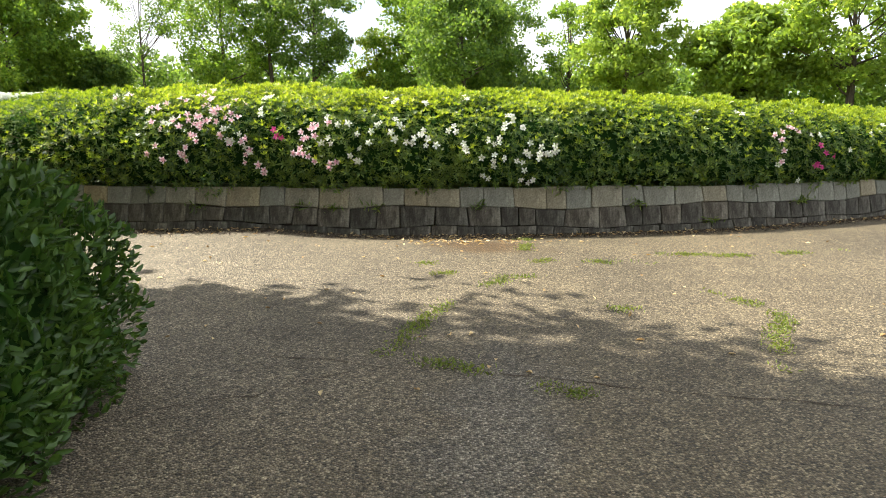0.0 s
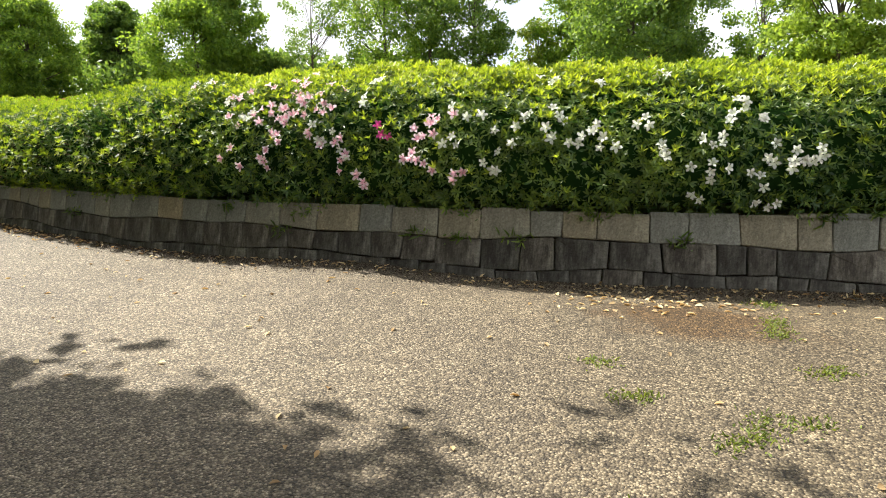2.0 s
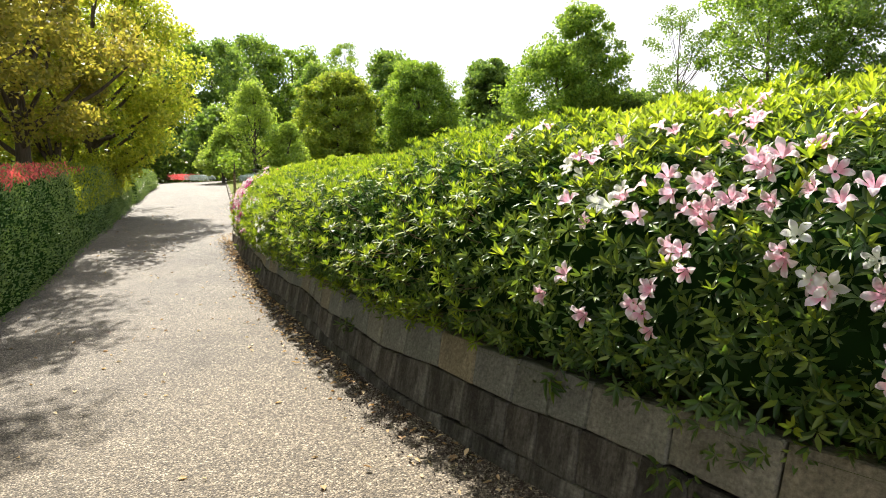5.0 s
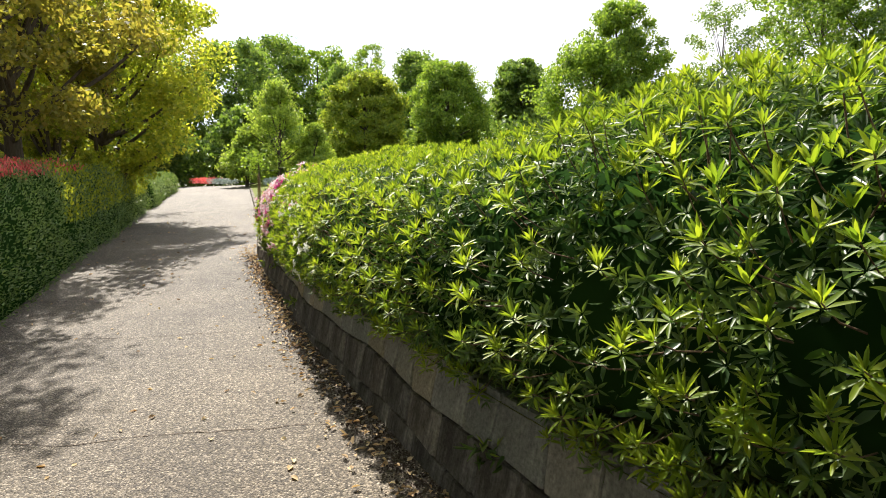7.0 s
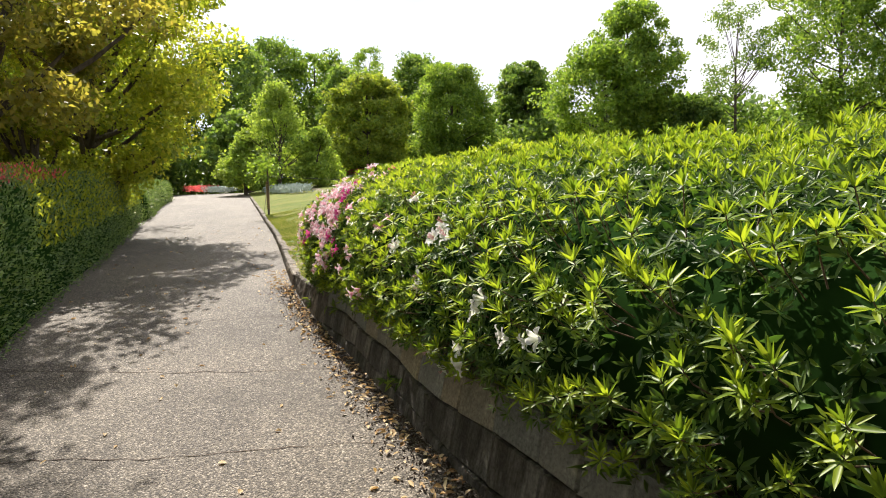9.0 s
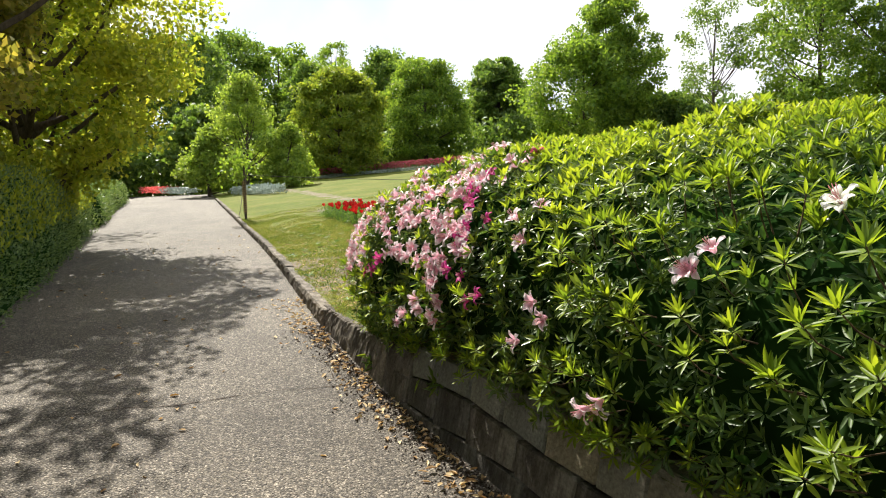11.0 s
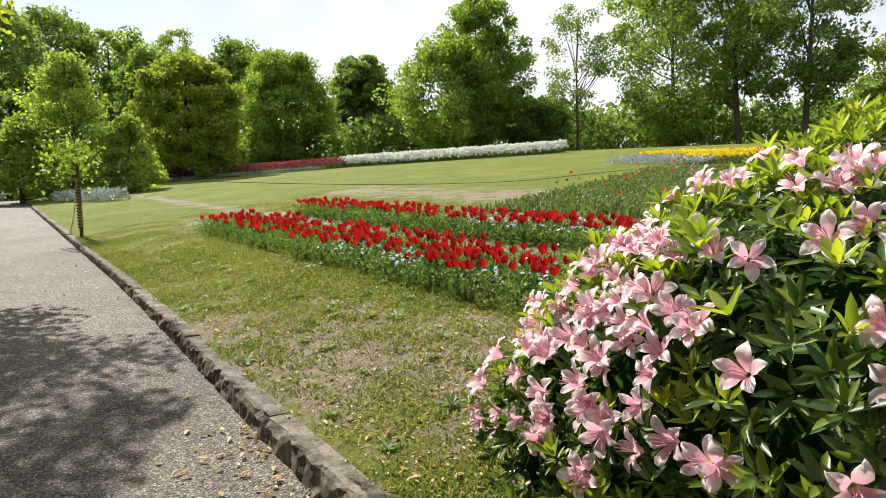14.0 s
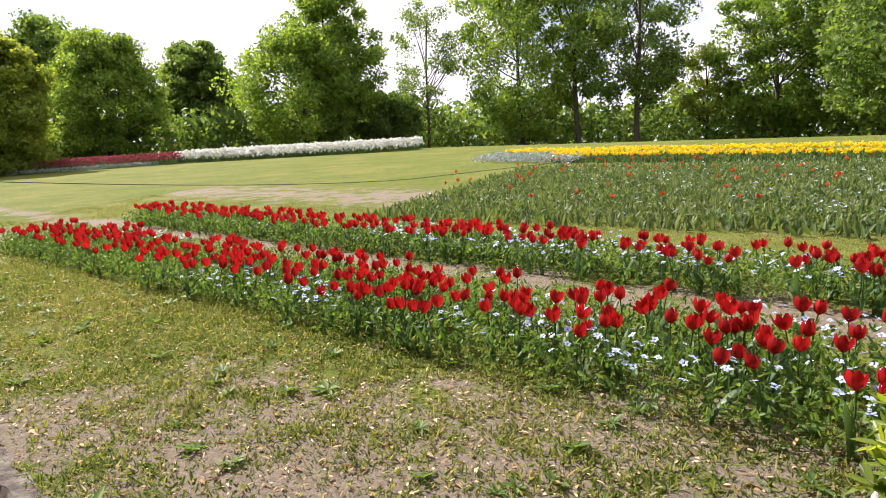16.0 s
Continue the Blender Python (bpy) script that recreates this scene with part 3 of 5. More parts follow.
def azalea_bloom(name, mat, seed, wide=0.037):
    """A funnel of five ruffled petals, facing +z."""
    rng = np.random.default_rng(seed)
    V, F = [], []
    for k in range(5):
        turn = rng.uniform(-0.15, 0.15)
        lift, size = rng.uniform(-0.25, 0.3), rng.uniform(0.88, 1.1)
        wave = rng.uniform(0, 6.28)
        b = len(V)
        for r, half, z in ((0.12, 0.087, -0.75), (0.38, 0.26, -0.22), (0.72, 0.38, 0.06), (1.0, 0.33, 0.10 + 0.5 * lift), (1.25, 0.16, 0.02 + lift), (1.38, 0.02, -0.06 + lift)):
            a0 = 2 * np.pi * k / 5 + (turn if r > 0.2 else 0)
            for u in (-1, -0.5, 0, 0.5, 1):
                side = u * half * (size if r > 0.2 else 1)
                ruffle = 0 if r < 0.2 else 0.09 * r * math.sin(wave + u * 4.5 + r * 5) + 0.07 * r * abs(u)
                rr = r * (size if r > 0.2 else 1)
                V.append((wide * (rr * math.cos(a0) - side * math.sin(a0)), wide * (rr * math.sin(a0) + side * math.cos(a0)), wide * (z + ruffle)))
        F += [(b + 5 * i + j, b + 5 * i + j + 1, b + 5 * i + j + 6, b + 5 * i + j + 5) for i in range(5) for j in range(4)]
    F = np.array(F)
    for k in range(5):
        F[F == 30 * k + 4] = 30 * ((k + 1) % 5)      # petals join at the tube
    return raw_mesh(name, np.array(V), F, mat, True)


# trusses of bloom on the hedge: place along the wall, share of the way up the section, how many
WHITE_A = [(-3.76, 1.21), (-3.25, 0.99), (-2.98, 0.77), (-1.99, 1.34), (-1.99, 0.9), (-2.29, 0.6), (-2.11, 0.6), (-1.24, 0.6), (-1.18, 0.74), (-0.67,
          0.77), (-0.49, 0.79), (-0.46, 0.66), (-0.85, 0.63), (-0.91, 0.49), (-0.52, 1.23), (-0.16, 1.12), (-0.25, 0.68), (-0.31, 0.57), (-0.1, 0.57),
          (0.11, 0.71), (0.29, 1.37), (0.26, 0.55), (0.62, 0.66), (0.59, 0.55), (0.59, 0.44), (0.44, 0.33), (0.74, 0.88), (0.89, 0.79), (0.89, 0.55),
          (1.04, 0.49), (1.22, 0.52), (0.86, 0.35), (0.86, 0.24), (1.13, 0.49)]
WHITE_B = [(3.08, 1.1), (3.65, 1.21), (3.62, 1.04), (3.92, 1.57), (4.49, 1.01), (4.34, 0.71), (4.49, 0.74), (3.98, 0.41), (4.28, 0.33), (4.97, 0.52),
          (5.36, 0.74), (5.57, 0.74), (5.72, 0.88)]
WHITE_C = [(-8.74, 0.88), (-8.53, 0.71), (-8.17, 0.74), (-8.14, 0.68), (-8.05, 0.77), (-8.17, 0.6), (-7.57, 0.55), (-7.33, 0.55), (-8.14, 0.24),
          (-7.87, 0.35), (-7.39, 0.52)]
PINK_A = [(-2.77, 0.85), (-2.74, 1.18), (-2.95, 1.73), (-2.47, 0.85), (-2.59, 0.79), (-2.29, 0.88), (-2.65, 0.68), (-2.8, 0.52), (-3.07, 0.52),
          (-1.48, 0.66), (-1.33, 0.66), (-1.3, 0.74), (-1.51, 0.49), (-1.42, 0.46), (-1.96, 0.33), (-2.05, 0.46), (-1.12, 0.38), (3.95, 0.71), (4.22,
          0.79), (3.92, 0.38)]
PINK_B = [(-11.16, 1.04), (-11.32, 1.18), (-10.32, 1.15), (-10.25, 0.99), (-9.79, 0.82), (-10.15, 0.71), (-10.85, 0.66), (-9.07, 0.74), (-10.47,
          1.21), (-9.61, 0.52), (-9.28, 0.41)]
PINK_C = [(-10.85, 0.9), (-10.88, 0.85), (-10.69, 0.88), (-10.65, 0.9), (-10.65, 0.79), (-11.24, 0.99), (-11.13, 1.04), (-11.46, 0.93), (-11.06,
          0.79), (-10.99, 0.82), (-10.87, 0.74), (-11.47, 0.77), (-11.53, 0.68), (-11.71, 0.66), (-11.43, 0.6), (-11.21, 0.66), (-10.84, 0.66),
          (-10.74, 0.66), (-10.7, 0.68), (-10.36, 0.85), (-10.36, 0.93), (-10.3, 0.96), (-10.45, 0.79), (-10.37, 0.71), (-10.33, 0.71), (-10.28,
          0.71), (-10.4, 0.66), (-10.43, 0.71), (-10.47, 0.6), (-10.43, 0.6), (-10.34, 0.55), (-10.3, 0.52), (-10.28, 0.6), (-10.67, 0.35), (-10.33,
          0.41), (-10.5, 0.41), (-11.13, 1.46), (-11.21, 1.43), (-11.31, 1.18), (-10.77, 1.15), (-10.63, 1.07), (-10.58, 1.07), (-11.13, 0.79),
          (-11.61, 0.57), (-10.23, 0.79)]
PINK_D = [(-11.58, 1.43), (-11.68, 1.29), (-11.61, 1.26), (-11.74, 1.12), (-11.82, 1.04), (-11.87, 1.04), (-11.78, 1.15), (-11.67, 1.18), (-11.65,
          1.04), (-11.93, 0.88), (-11.87, 0.77), (-11.91, 0.99), (-11.78, 0.85), (-11.72, 0.79), (-11.64, 0.71), (-11.61, 0.88), (-11.53, 0.82),
          (-11.67, 0.66), (-11.96, 0.68), (-12.04, 0.66), (-11.75, 0.63), (-11.49, 0.85), (-11.52, 0.96), (-11.52, 0.74), (-11.85, 0.71), (-11.65,
          0.82)]
PINK_E = [(-12.01, 1.51), (-12.02, 1.65), (-11.96, 1.7), (-12.05, 1.48), (-12.08, 1.4), (-12.01, 1.18), (-12.01, 1.07), (-12.07, 1.1), (-11.96, 0.99)]
PINK_F = [(-3.73, 1.15), (-3.28, 0.96), (-3.13, 0.79), (-2.98, 0.77), (-3.22, 1.15), (-3.01, 1.12), (-2.89, 1.48), (-2.92, 1.79), (-2.8, 1.26),
          (-2.68, 1.07), (-2.65, 0.88), (-2.53, 0.79), (-2.44, 0.82), (-2.38, 0.71), (-2.29, 0.74), (-2.29, 0.88), (-2.8, 0.55), (-2.68, 0.68),
          (-2.26, 0.6), (-2.14, 0.6)]
ROSE_A = [(-1.75, 0.68), (4.58, 0.46), (4.52, 0.35)]
ROSE_B = [(-11.09, 0.6), (-11.05, 0.52), (-10.23, 0.85), (-10.18, 0.96), (-10.12, 0.82), (-10.18, 0.71), (-10.36, 1.32), (-10.21, 0.6), (-10.1, 0.57)]


def build_blooms():
    rng = np.random.default_rng(5)
    kinds = {"white": [azalea_bloom("white_bloom", PETAL_WHITE, i, 0.030) for i in range(3)],
             "pink": [azalea_bloom("pink_bloom", PETAL_PINK, 10 + i, 0.031) for i in range(3)],
             "rose": [azalea_bloom("rose_bloom", PETAL_ROSE, 20 + i, 0.028) for i in range(2)]}
    parts = []
    for k in range(6):
        a = k * 1.05
        parts.append(tube([(0.002 * math.cos(a), 0.002 * math.sin(a), -0.018), (0.004 * math.cos(a), 0.004 * math.sin(a) - 0.002, 0.008),
                           (0.008 * math.cos(a), 0.007 * math.sin(a) - 0.006, 0.026)], [0.0007, 0.0006, 0.0011], 4))
    v, f = merge(parts)
    tuft_mesh = raw_mesh("stamen_tuft", v, f, STAMEN)
    for places, kind, many in ((WHITE_A, "white", 3), (WHITE_B, "white", 1), (WHITE_C, "white", 2), (PINK_A, "pink", 3), (PINK_B, "pink", 3),
                               (PINK_C, "pink", 3), (PINK_D, "pink", 3), (PINK_E, "pink", 2), (PINK_F, "pink", 2), (ROSE_A, "rose", 3), (ROSE_B, "rose", 2)):
        for x, p in places:
            for k in range(many):
                xx, pp = x + rng.normal() * 0.045, max(0.05, p + rng.normal() * 0.045)
                xx = max(xx, HEDGE_END + 0.02)
                C = hedge_point(np.array([xx]), np.array([pp]))[0]
                N = hedge_normal(np.array([xx]), np.array([pp]))[0]
                N = unit(N + rng.normal(size=3) * 0.35 + np.array([-0.1, -0.25, -0.05]))
                C = C + N * (max(0.0, hedge_lumps(C[None])[0]) + rng.uniform(0.05, 0.09))
                m = Matrix.Translation(C) @ Vector(N).to_track_quat("Z", "Y").to_matrix().to_4x4() @ pose(0, 0, 0, 0, 0, rng.uniform(0, 360))
                m = m @ Matrix.Scale(rng.uniform(0.85, 1.15), 4)
                ob = put(kind + "_bloom", kinds[kind][rng.integers(len(kinds[kind]))], HEDGE, kind.replace("rose", "deep rose") + " azalea bloom", m=m)
                if x < -8:
                    put("stamen_tuft", tuft_mesh, ob, "fine curved stamens")


build_blooms()


# ---- retaining wall ----


def stone_mesh(name, w, h, depth, rng, mat, rough=0.012, foot=(0, 0), head=(0, 0), skew=(0, 0)):
    """A hewn block: front to -y, chamfered, its corners a little off square and its face uneven."""
    c = min(w, h) * 0.04
    ring = [(-w / 2 + c, 0), (w / 2 - c, 0), (w / 2, c), (w / 2, h - c), (w / 2 - c, h), (-w / 2 + c, h), (-w / 2, h - c), (-w / 2, c)]
    ring = [(x + rng.normal() * rough * 0.6, z + rng.normal() * rough * 0.5) for x, z in ring]
    bent = []
    for x, z in ring:
        u, k = x / w + 0.5, z / h
        bent.append((x + (k - 0.5) * (skew[0] * (1 - u) + skew[1] * u),
                     z + (1 - k) * (foot[0] * (1 - u) + foot[1] * u) + k * (head[0] * (1 - u) + head[1] * u)))
    ring = bent
    inner = [(x * (1 - 0.006 / w * 2), h / 2 + (z - h / 2) * (1 - 0.006 / h * 2)) for x, z in ring]
    V = [(x, depth, z) for x, z in ring] + [(x, 0.008, z) for x, z in ring] + [(x, -abs(rng.normal()) * rough * 0.7, z) for x, z in inner]
    V.append((rng.normal() * 0.03, -abs(rng.normal()) * rough * 0.4 - 0.002, h / 2 + rng.normal() * 0.01))
    F = []
    for i in range(8):
        j = (i + 1) % 8
        F += [(i, j, 8 + j, 8 + i), (8 + i, 8 + j, 16 + j, 16 + i), (16 + i, 16 + j, 24)]
    me = bpy.data.meshes.new(name)
    me.from_pydata(V, [], F)
    me.materials.append(mat)
    return me


def split_stone(name, w, h, depth, rng, mat):
    """A kerb stone with a rough split face towards -y and a worn top edge."""
    nx, nz_ = 18, 5
    V, F = [], []
    for i in range(nx):
        for j in range(nz_ + 2):
            x = -w / 2 + w * i / (nx - 1)
            edge = 0.004 if i in (0, nx - 1) else 0.0
            if j < nz_:
                y, z = edge + rng.normal() * 0.006 + 0.010 * (j / (nz_ - 1)) ** 3, h * j / (nz_ - 1) - (0.010 + abs(rng.normal()) * 0.004 if j == nz_ - 1 else 0)
            elif j == nz_:
                y, z = 0.022 + rng.normal() * 0.003, h + rng.normal() * 0.002 - edge
            else:
                y, z = depth, h - 0.004 - edge
            V.append((x, y, z))
    k = nz_ + 2
    F = [(i * k + j, (i + 1) * k + j, (i + 1) * k + j + 1, i * k + j + 1) for i in range(nx - 1) for j in range(k - 1)]
    b = len(V)
    V += [(-w / 2, depth, 0), (w / 2, depth, 0)]
    me = bpy.data.meshes.new(name)
    me.from_pydata(V, [], F + [[b] + list(range(k - 1, -1, -1)), [b + 1] + list(range((nx - 1) * k, nx * k))])
    me.materials.append(mat)
    return me


def build_wall():
    wall = root("retaining_wall", (-2.0, 7.5, 0.45), "low retaining wall of grey hewn stone blocks, stained and mossy", "wall", kind="structure")
    rng = np.random.default_rng(21)
    # dark fill behind the joints
    gx = np.arange(-13.5, 14, 0.2)
    V = []
    for x in gx:
        n = wall_normal(x)
        for d, z in ((0.06, -0.15), (0.17, None), (0.30, None)):
            zz = float(wall_top(x)) - 0.03 if z is None else float(path_z(x, wall_y(x))) + z
            V.append((x + n[0] * d, float(wall_y(x)) + n[1] * d, zz))
    F = [(3 * i + j, 3 * i + 3 + j, 3 * i + 4 + j, 3 * i + 1 + j) for i in range(len(gx) - 1) for j in range(2)]
    put("wall_fill", raw_mesh("wall_fill", V, F, SOIL), wall, "dark earth behind the joints")

    def joint(x, k):
        return 0.020 * math.sin(x * 1.9 + k) + 0.013 * math.sin(x * 5.1 + 2.1 * k)

    courses = [(-0.06, 0.16), (0.16, 0.57), (0.57, 1.0)]
    for ci, (lo, hi) in enumerate(courses):
        x = 9.5 if ci else 8.5
        last = 0.0
        while x > -12.5:
            w = rng.uniform(0.19, 0.40)
            n = wall_normal(x - w / 2)
            t = np.array([n[1], -n[0]])
            cx = x - w * n[1] / 2
            g, top = float(path_z(cx, wall_y(cx))), float(wall_top(cx))
            H = top - g
            if H > 0.30 or ci == 2:
                lo_, hi_ = (lo, hi) if H > 0.30 else (0.0, 1.0)
                z0 = g + H * lo_ + (joint(cx, ci) if ci else 0)
                z1 = g + H * hi_ + (joint(cx, ci + 1) if ci < 2 else rng.uniform(-0.01, 0.012))
                left = rng.normal() * 0.012
                ends = (cx - w * n[1] / 2, cx + w * n[1] / 2)
                foot = [joint(e, ci) - joint(cx, ci) for e in ends] if ci else (0, 0)
                head = [joint(e, ci + 1) - joint(cx, ci + 1) for e in ends] if ci < 2 else (0, 0)
                me = stone_mesh("stone", w - 0.006, (z1 - z0) * 1.022 - 0.004, 0.2, rng, STONE if ci == 2 else STONE_LOW, 0.0055, foot, head, (left, last)) if H > 0.30 else split_stone("stone", w - 0.008, z1 - z0, 0.16, rng, KERB_STONE)
                lean = 0.10 * lo_
                ang = math.degrees(math.atan2(t[1], t[0]))
                put("stone", me, wall, m=pose(cx + n[0] * lean, float(wall_y(cx)) + n[1] * lean, z0, -12, 0, ang))
                last = left
            x -= w * n[1]
    return wall


def build_kerb():
    kerb = root("kerb", (-16.0, 12.9, 0.75), "rough split stone kerb edging the lawn", "kerb", kind="structure")
    rng = np.random.default_rng(22)
    x = -12.45
    while x > -34:
        w = rng.uniform(0.7, 1.25)
        n = wall_normal(x - w / 2)
        cx = x - w * n[1] / 2
        g, top = float(path_z(cx, wall_y(cx))) - 0.06, float(wall_top(cx))
        me = split_stone("kerb_stone", w - 0.003, top - g + rng.uniform(-0.010, 0.008), 0.11, rng, KERB_STONE)
        ang = math.degrees(math.atan2(-n[0], n[1]))
        ends = [float(wall_top(e)) for e in (cx - w * n[1] / 2, cx + w * n[1] / 2)]
        fall = math.degrees(math.atan2(ends[0] - ends[1], w))
        put("kerb_stone", me, kerb, m=pose(cx, float(wall_y(cx)), g, 0, fall, ang + rng.normal() * 0.12))
        x -= w * n[1]
    return kerb


# ---- clipped hedges beside the path ----


def clipped_hedge(name, label, spine, width, height, count, leaf, mat, seed, group="", lump=0.0):
    """A clipped hedge along a line of ground points, with leaves over its faces."""
    rng = np.random.default_rng(seed)
    spine = np.array(spine, float)
    seg = np.r_[0, np.cumsum(np.linalg.norm(np.diff(spine, axis=0), axis=1))]
    total = seg[-1]
    prof = np.array([(-0.5, 0.02), (-0.53, 0.35), (-0.5, 0.72), (-0.40, 0.93), (-0.2, 1.0), (0.2, 1.0), (0.40, 0.93), (0.5, 0.72), (0.53, 0.35), (0.5, 0.02)])
    pl = np.r_[0, np.cumsum(np.linalg.norm(np.diff(prof * [width, height], axis=0), axis=1))]

    def surf(s, p, k=1.0):
        x, y = np.interp(s, seg, spine[:, 0]), np.interp(s, seg, spine[:, 1])
        x2, y2 = np.interp(s + 0.2, seg, spine[:, 0]) - np.interp(s - 0.2, seg, spine[:, 0]), np.interp(s + 0.2, seg, spine[:, 1]) - np.interp(s - 0.2, seg, spine[:, 1])
        ln = np.hypot(x2, y2)
        nx, ny = -y2 / ln, x2 / ln
        a, z = np.interp(p, pl, prof[:, 0]) * width * k, np.interp(p, pl, prof[:, 1]) * height * (0.5 + 0.5 * k)
        e = np.clip(np.minimum(s, total - s) / 0.5, 0, 1)
        q = np.sqrt(np.clip(1 - (1 - e) ** 2, 0, 1))
        a = a * (0.15 + 0.85 * q)
        z = z * (0.8 + 0.2 * q)
        X, Y = x + nx * a, y + ny * a
        return np.stack([X, Y, path_z(x, y) + z], -1)

    hedge = root(name, (spine[0, 0], spine[0, 1], float(path_z(*spine[0]))), label, "hedge", group)
    gs, gp = np.linspace(0, total, int(total / 0.2) + 2), np.linspace(0, pl[-1], 22)
    S, Q = np.meshgrid(gs, gp, indexing="ij")
    # near-black shell, coloured as the shade behind the leaves
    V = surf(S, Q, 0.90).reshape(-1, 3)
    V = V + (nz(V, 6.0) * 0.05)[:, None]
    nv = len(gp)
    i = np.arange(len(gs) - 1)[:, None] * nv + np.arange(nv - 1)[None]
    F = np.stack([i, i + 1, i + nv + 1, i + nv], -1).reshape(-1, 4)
    put("inner_growth", raw_mesh("inner_growth", V, F, HEDGE_SHADE), hedge, "near-black shell painted as inner shade", "stuff")
    s, p = rng.uniform(0, total, count), rng.uniform(0, pl[-1], count)
    C = surf(s, p)
    ctr = surf(s, p, 0.3)
    N = unit(C - ctr)
    C = C + N * (nz(C, 3.0) * (0.07 + lump) + nz(C, 1.3) * lump + rng.uniform(-0.10, 0.05, count))[:, None]
    D = unit(N + rand_unit(count, rng) * 0.9 + [0, 0, 0.3])
    v, f = leaves(C, D, unit(N + rand_unit(count, rng)), leaf * rng.uniform(0.7, 1.3, count), leaf * 0.45, 0.2)
    put("foliage", raw_mesh("foliage", v, f, mat), hedge, "", "stuff")
    return hedge, surf, total, pl[-1]


# ---- trees ----


def tree(name, label, x, y, z, h, r, mat, seed, leaf=0.26, clumps=60, per=150, low=0.18, shape="oak", trunk=0.16, spread=1.0, clump_r=None, limbs=18):
    """A tapered trunk, limbs that reach the clumps, and a crown of many small leaf sprays in uneven clumps."""
    rng = np.random.default_rng(seed)
    t = root(name, (x, y, z), label, "tree", "background trees")
    base = np.array([x, y, z])
    # clump centres
    u = rng.uniform(0, 1, clumps)
    zz = low + (1 - low) * u ** 0.85
    if shape == "round":
        rad = np.sqrt(np.clip(1 - ((zz - (low + 0.42 * (1 - low))) / (0.62 * (1 - low))) ** 2, 0.03, 1))
    elif shape == "cone":
        rad = np.clip(1.15 * (1 - zz) ** 0.7, 0.08, 1)
    else:
        rad = np.clip(np.sin(np.pi * np.clip((zz - low * 0.6) / (1.08 - low * 0.6), 0, 1)) ** 0.6, 0.12, 1)
    ang = rng.uniform(0, 2 * np.pi, clumps)
    rr = r * rad * np.sqrt(rng.uniform(0.12, 1, clumps)) * spread * (1 + 0.14 * np.sin(ang * 3 + seed))
    C = base + np.stack([np.cos(ang) * rr, np.sin(ang) * rr, zz * h * 0.95], -1)
    cr = (clump_r or r * 0.30) * rng.uniform(0.6, 1.25, clumps)
    # wood
    lean = rng.normal(size=2) * 0.03 * h
    k = np.linspace(0, 1, 9)
    top = 0.86 * h
    tr = np.stack([x + lean[0] * k + 0.05 * h * 0.15 * np.sin(k * 5 + seed), y + lean[1] * k, z - 0.1 + k * top], -1)
    v, f = tube(tr, trunk * (1 - 0.85 * k) + 0.015, 8)
    stem = put("trunk", raw_mesh("trunk", v, f, BARK, True), t, "brown bark trunk")
    for c in C[:: max(1, clumps // limbs)]:
        a = np.clip((c[2] - z) / h * 0.62, 0.08, 0.8)
        s = np.array([np.interp(a / 0.86, k, tr[:, i]) for i in range(3)])
        mid = s * 0.5 + c * 0.5 + np.array([0, 0, -0.04 * h]) + rng.normal(size=3) * 0.02 * h
        q = np.linspace(0, 1, 6)[:, None]
        pts = (1 - q) ** 2 * s + 2 * q * (1 - q) * mid + q ** 2 * c
        v, f = tube(pts, trunk * 0.42 * (1 - a) * (1 - 0.85 * q[:, 0]) + 0.012, 5)
        put("limb", raw_mesh("limb", v, f, BARK, True), stem)
    # leaves
    idx = np.repeat(np.arange(clumps), per)
    off = rand_unit(len(idx), rng) * (rng.uniform(0, 1, len(idx)) ** 0.45)[:, None] * np.array([1, 1, 0.72])
    P = C[idx] + off * cr[idx][:, None]
    v, f = cards(P, leaf, rng, np.array([0, 0, -0.25]))
    put("crown", raw_mesh("crown", v, f, mat), t, "", "stuff")
    return t


LEFT_EDGE = [(-7.5, 6.1), (-9.2, 6.83), (-11.8, 8.1), (-13.8, 8.95), (-17.8, 10.75), (-24, 13.45)]
left_hedge, lh_surf, lh_len, lh_p = clipped_hedge("clipped_hedge", "dark green clipped hedge with red and yellow young shoots on top",
                                                  [(x - 0.30, y - 0.62) for x, y in LEFT_EDGE], 1.3, 1.42, 60000, 0.036, SIDE_LEAF, 31, lump=0.03)
far_hedge, *_ = clipped_hedge("clipped_hedge", "low dark clipped hedge along the path",
                              [(-25.0, 13.3), (-31.5, 16.1), (-38, 19.2)], 1.2, 1.0, 12000, 0.06, SIDE_LEAF, 32)
bush, bush_surf, bush_len, bush_p = clipped_hedge("privet_bush", "dense dark green clipped shrub in the shade",
                         [(-2.3, 0.3), (-2.35, 1.4), (-2.48, 2.5), (-2.62, 3.72)], 1.75, 1.02, 26000, 0.052, PRIVET_LEAF, 33, lump=0.07)
bush["category"] = "shrub"


def shoots(parent, surf, s0, s1, p0, p1, count, size, mat, name, label, seed):
    rng = np.random.default_rng(seed)
    s, p = rng.uniform(s0, s1, count), rng.uniform(p0, p1, count)
    C = surf(s, p) + rng.normal(size=(count, 3)) * 0.03
    v, f = leaves(C, unit(rand_unit(count, rng) * 0.7 + [0, 0, 1.0]), rand_unit(count, rng), size * rng.uniform(0.7, 1.4, count), size * 0.4, 0.2)
    put(name, raw_mesh(name, v, f, mat), parent, label, "stuff")


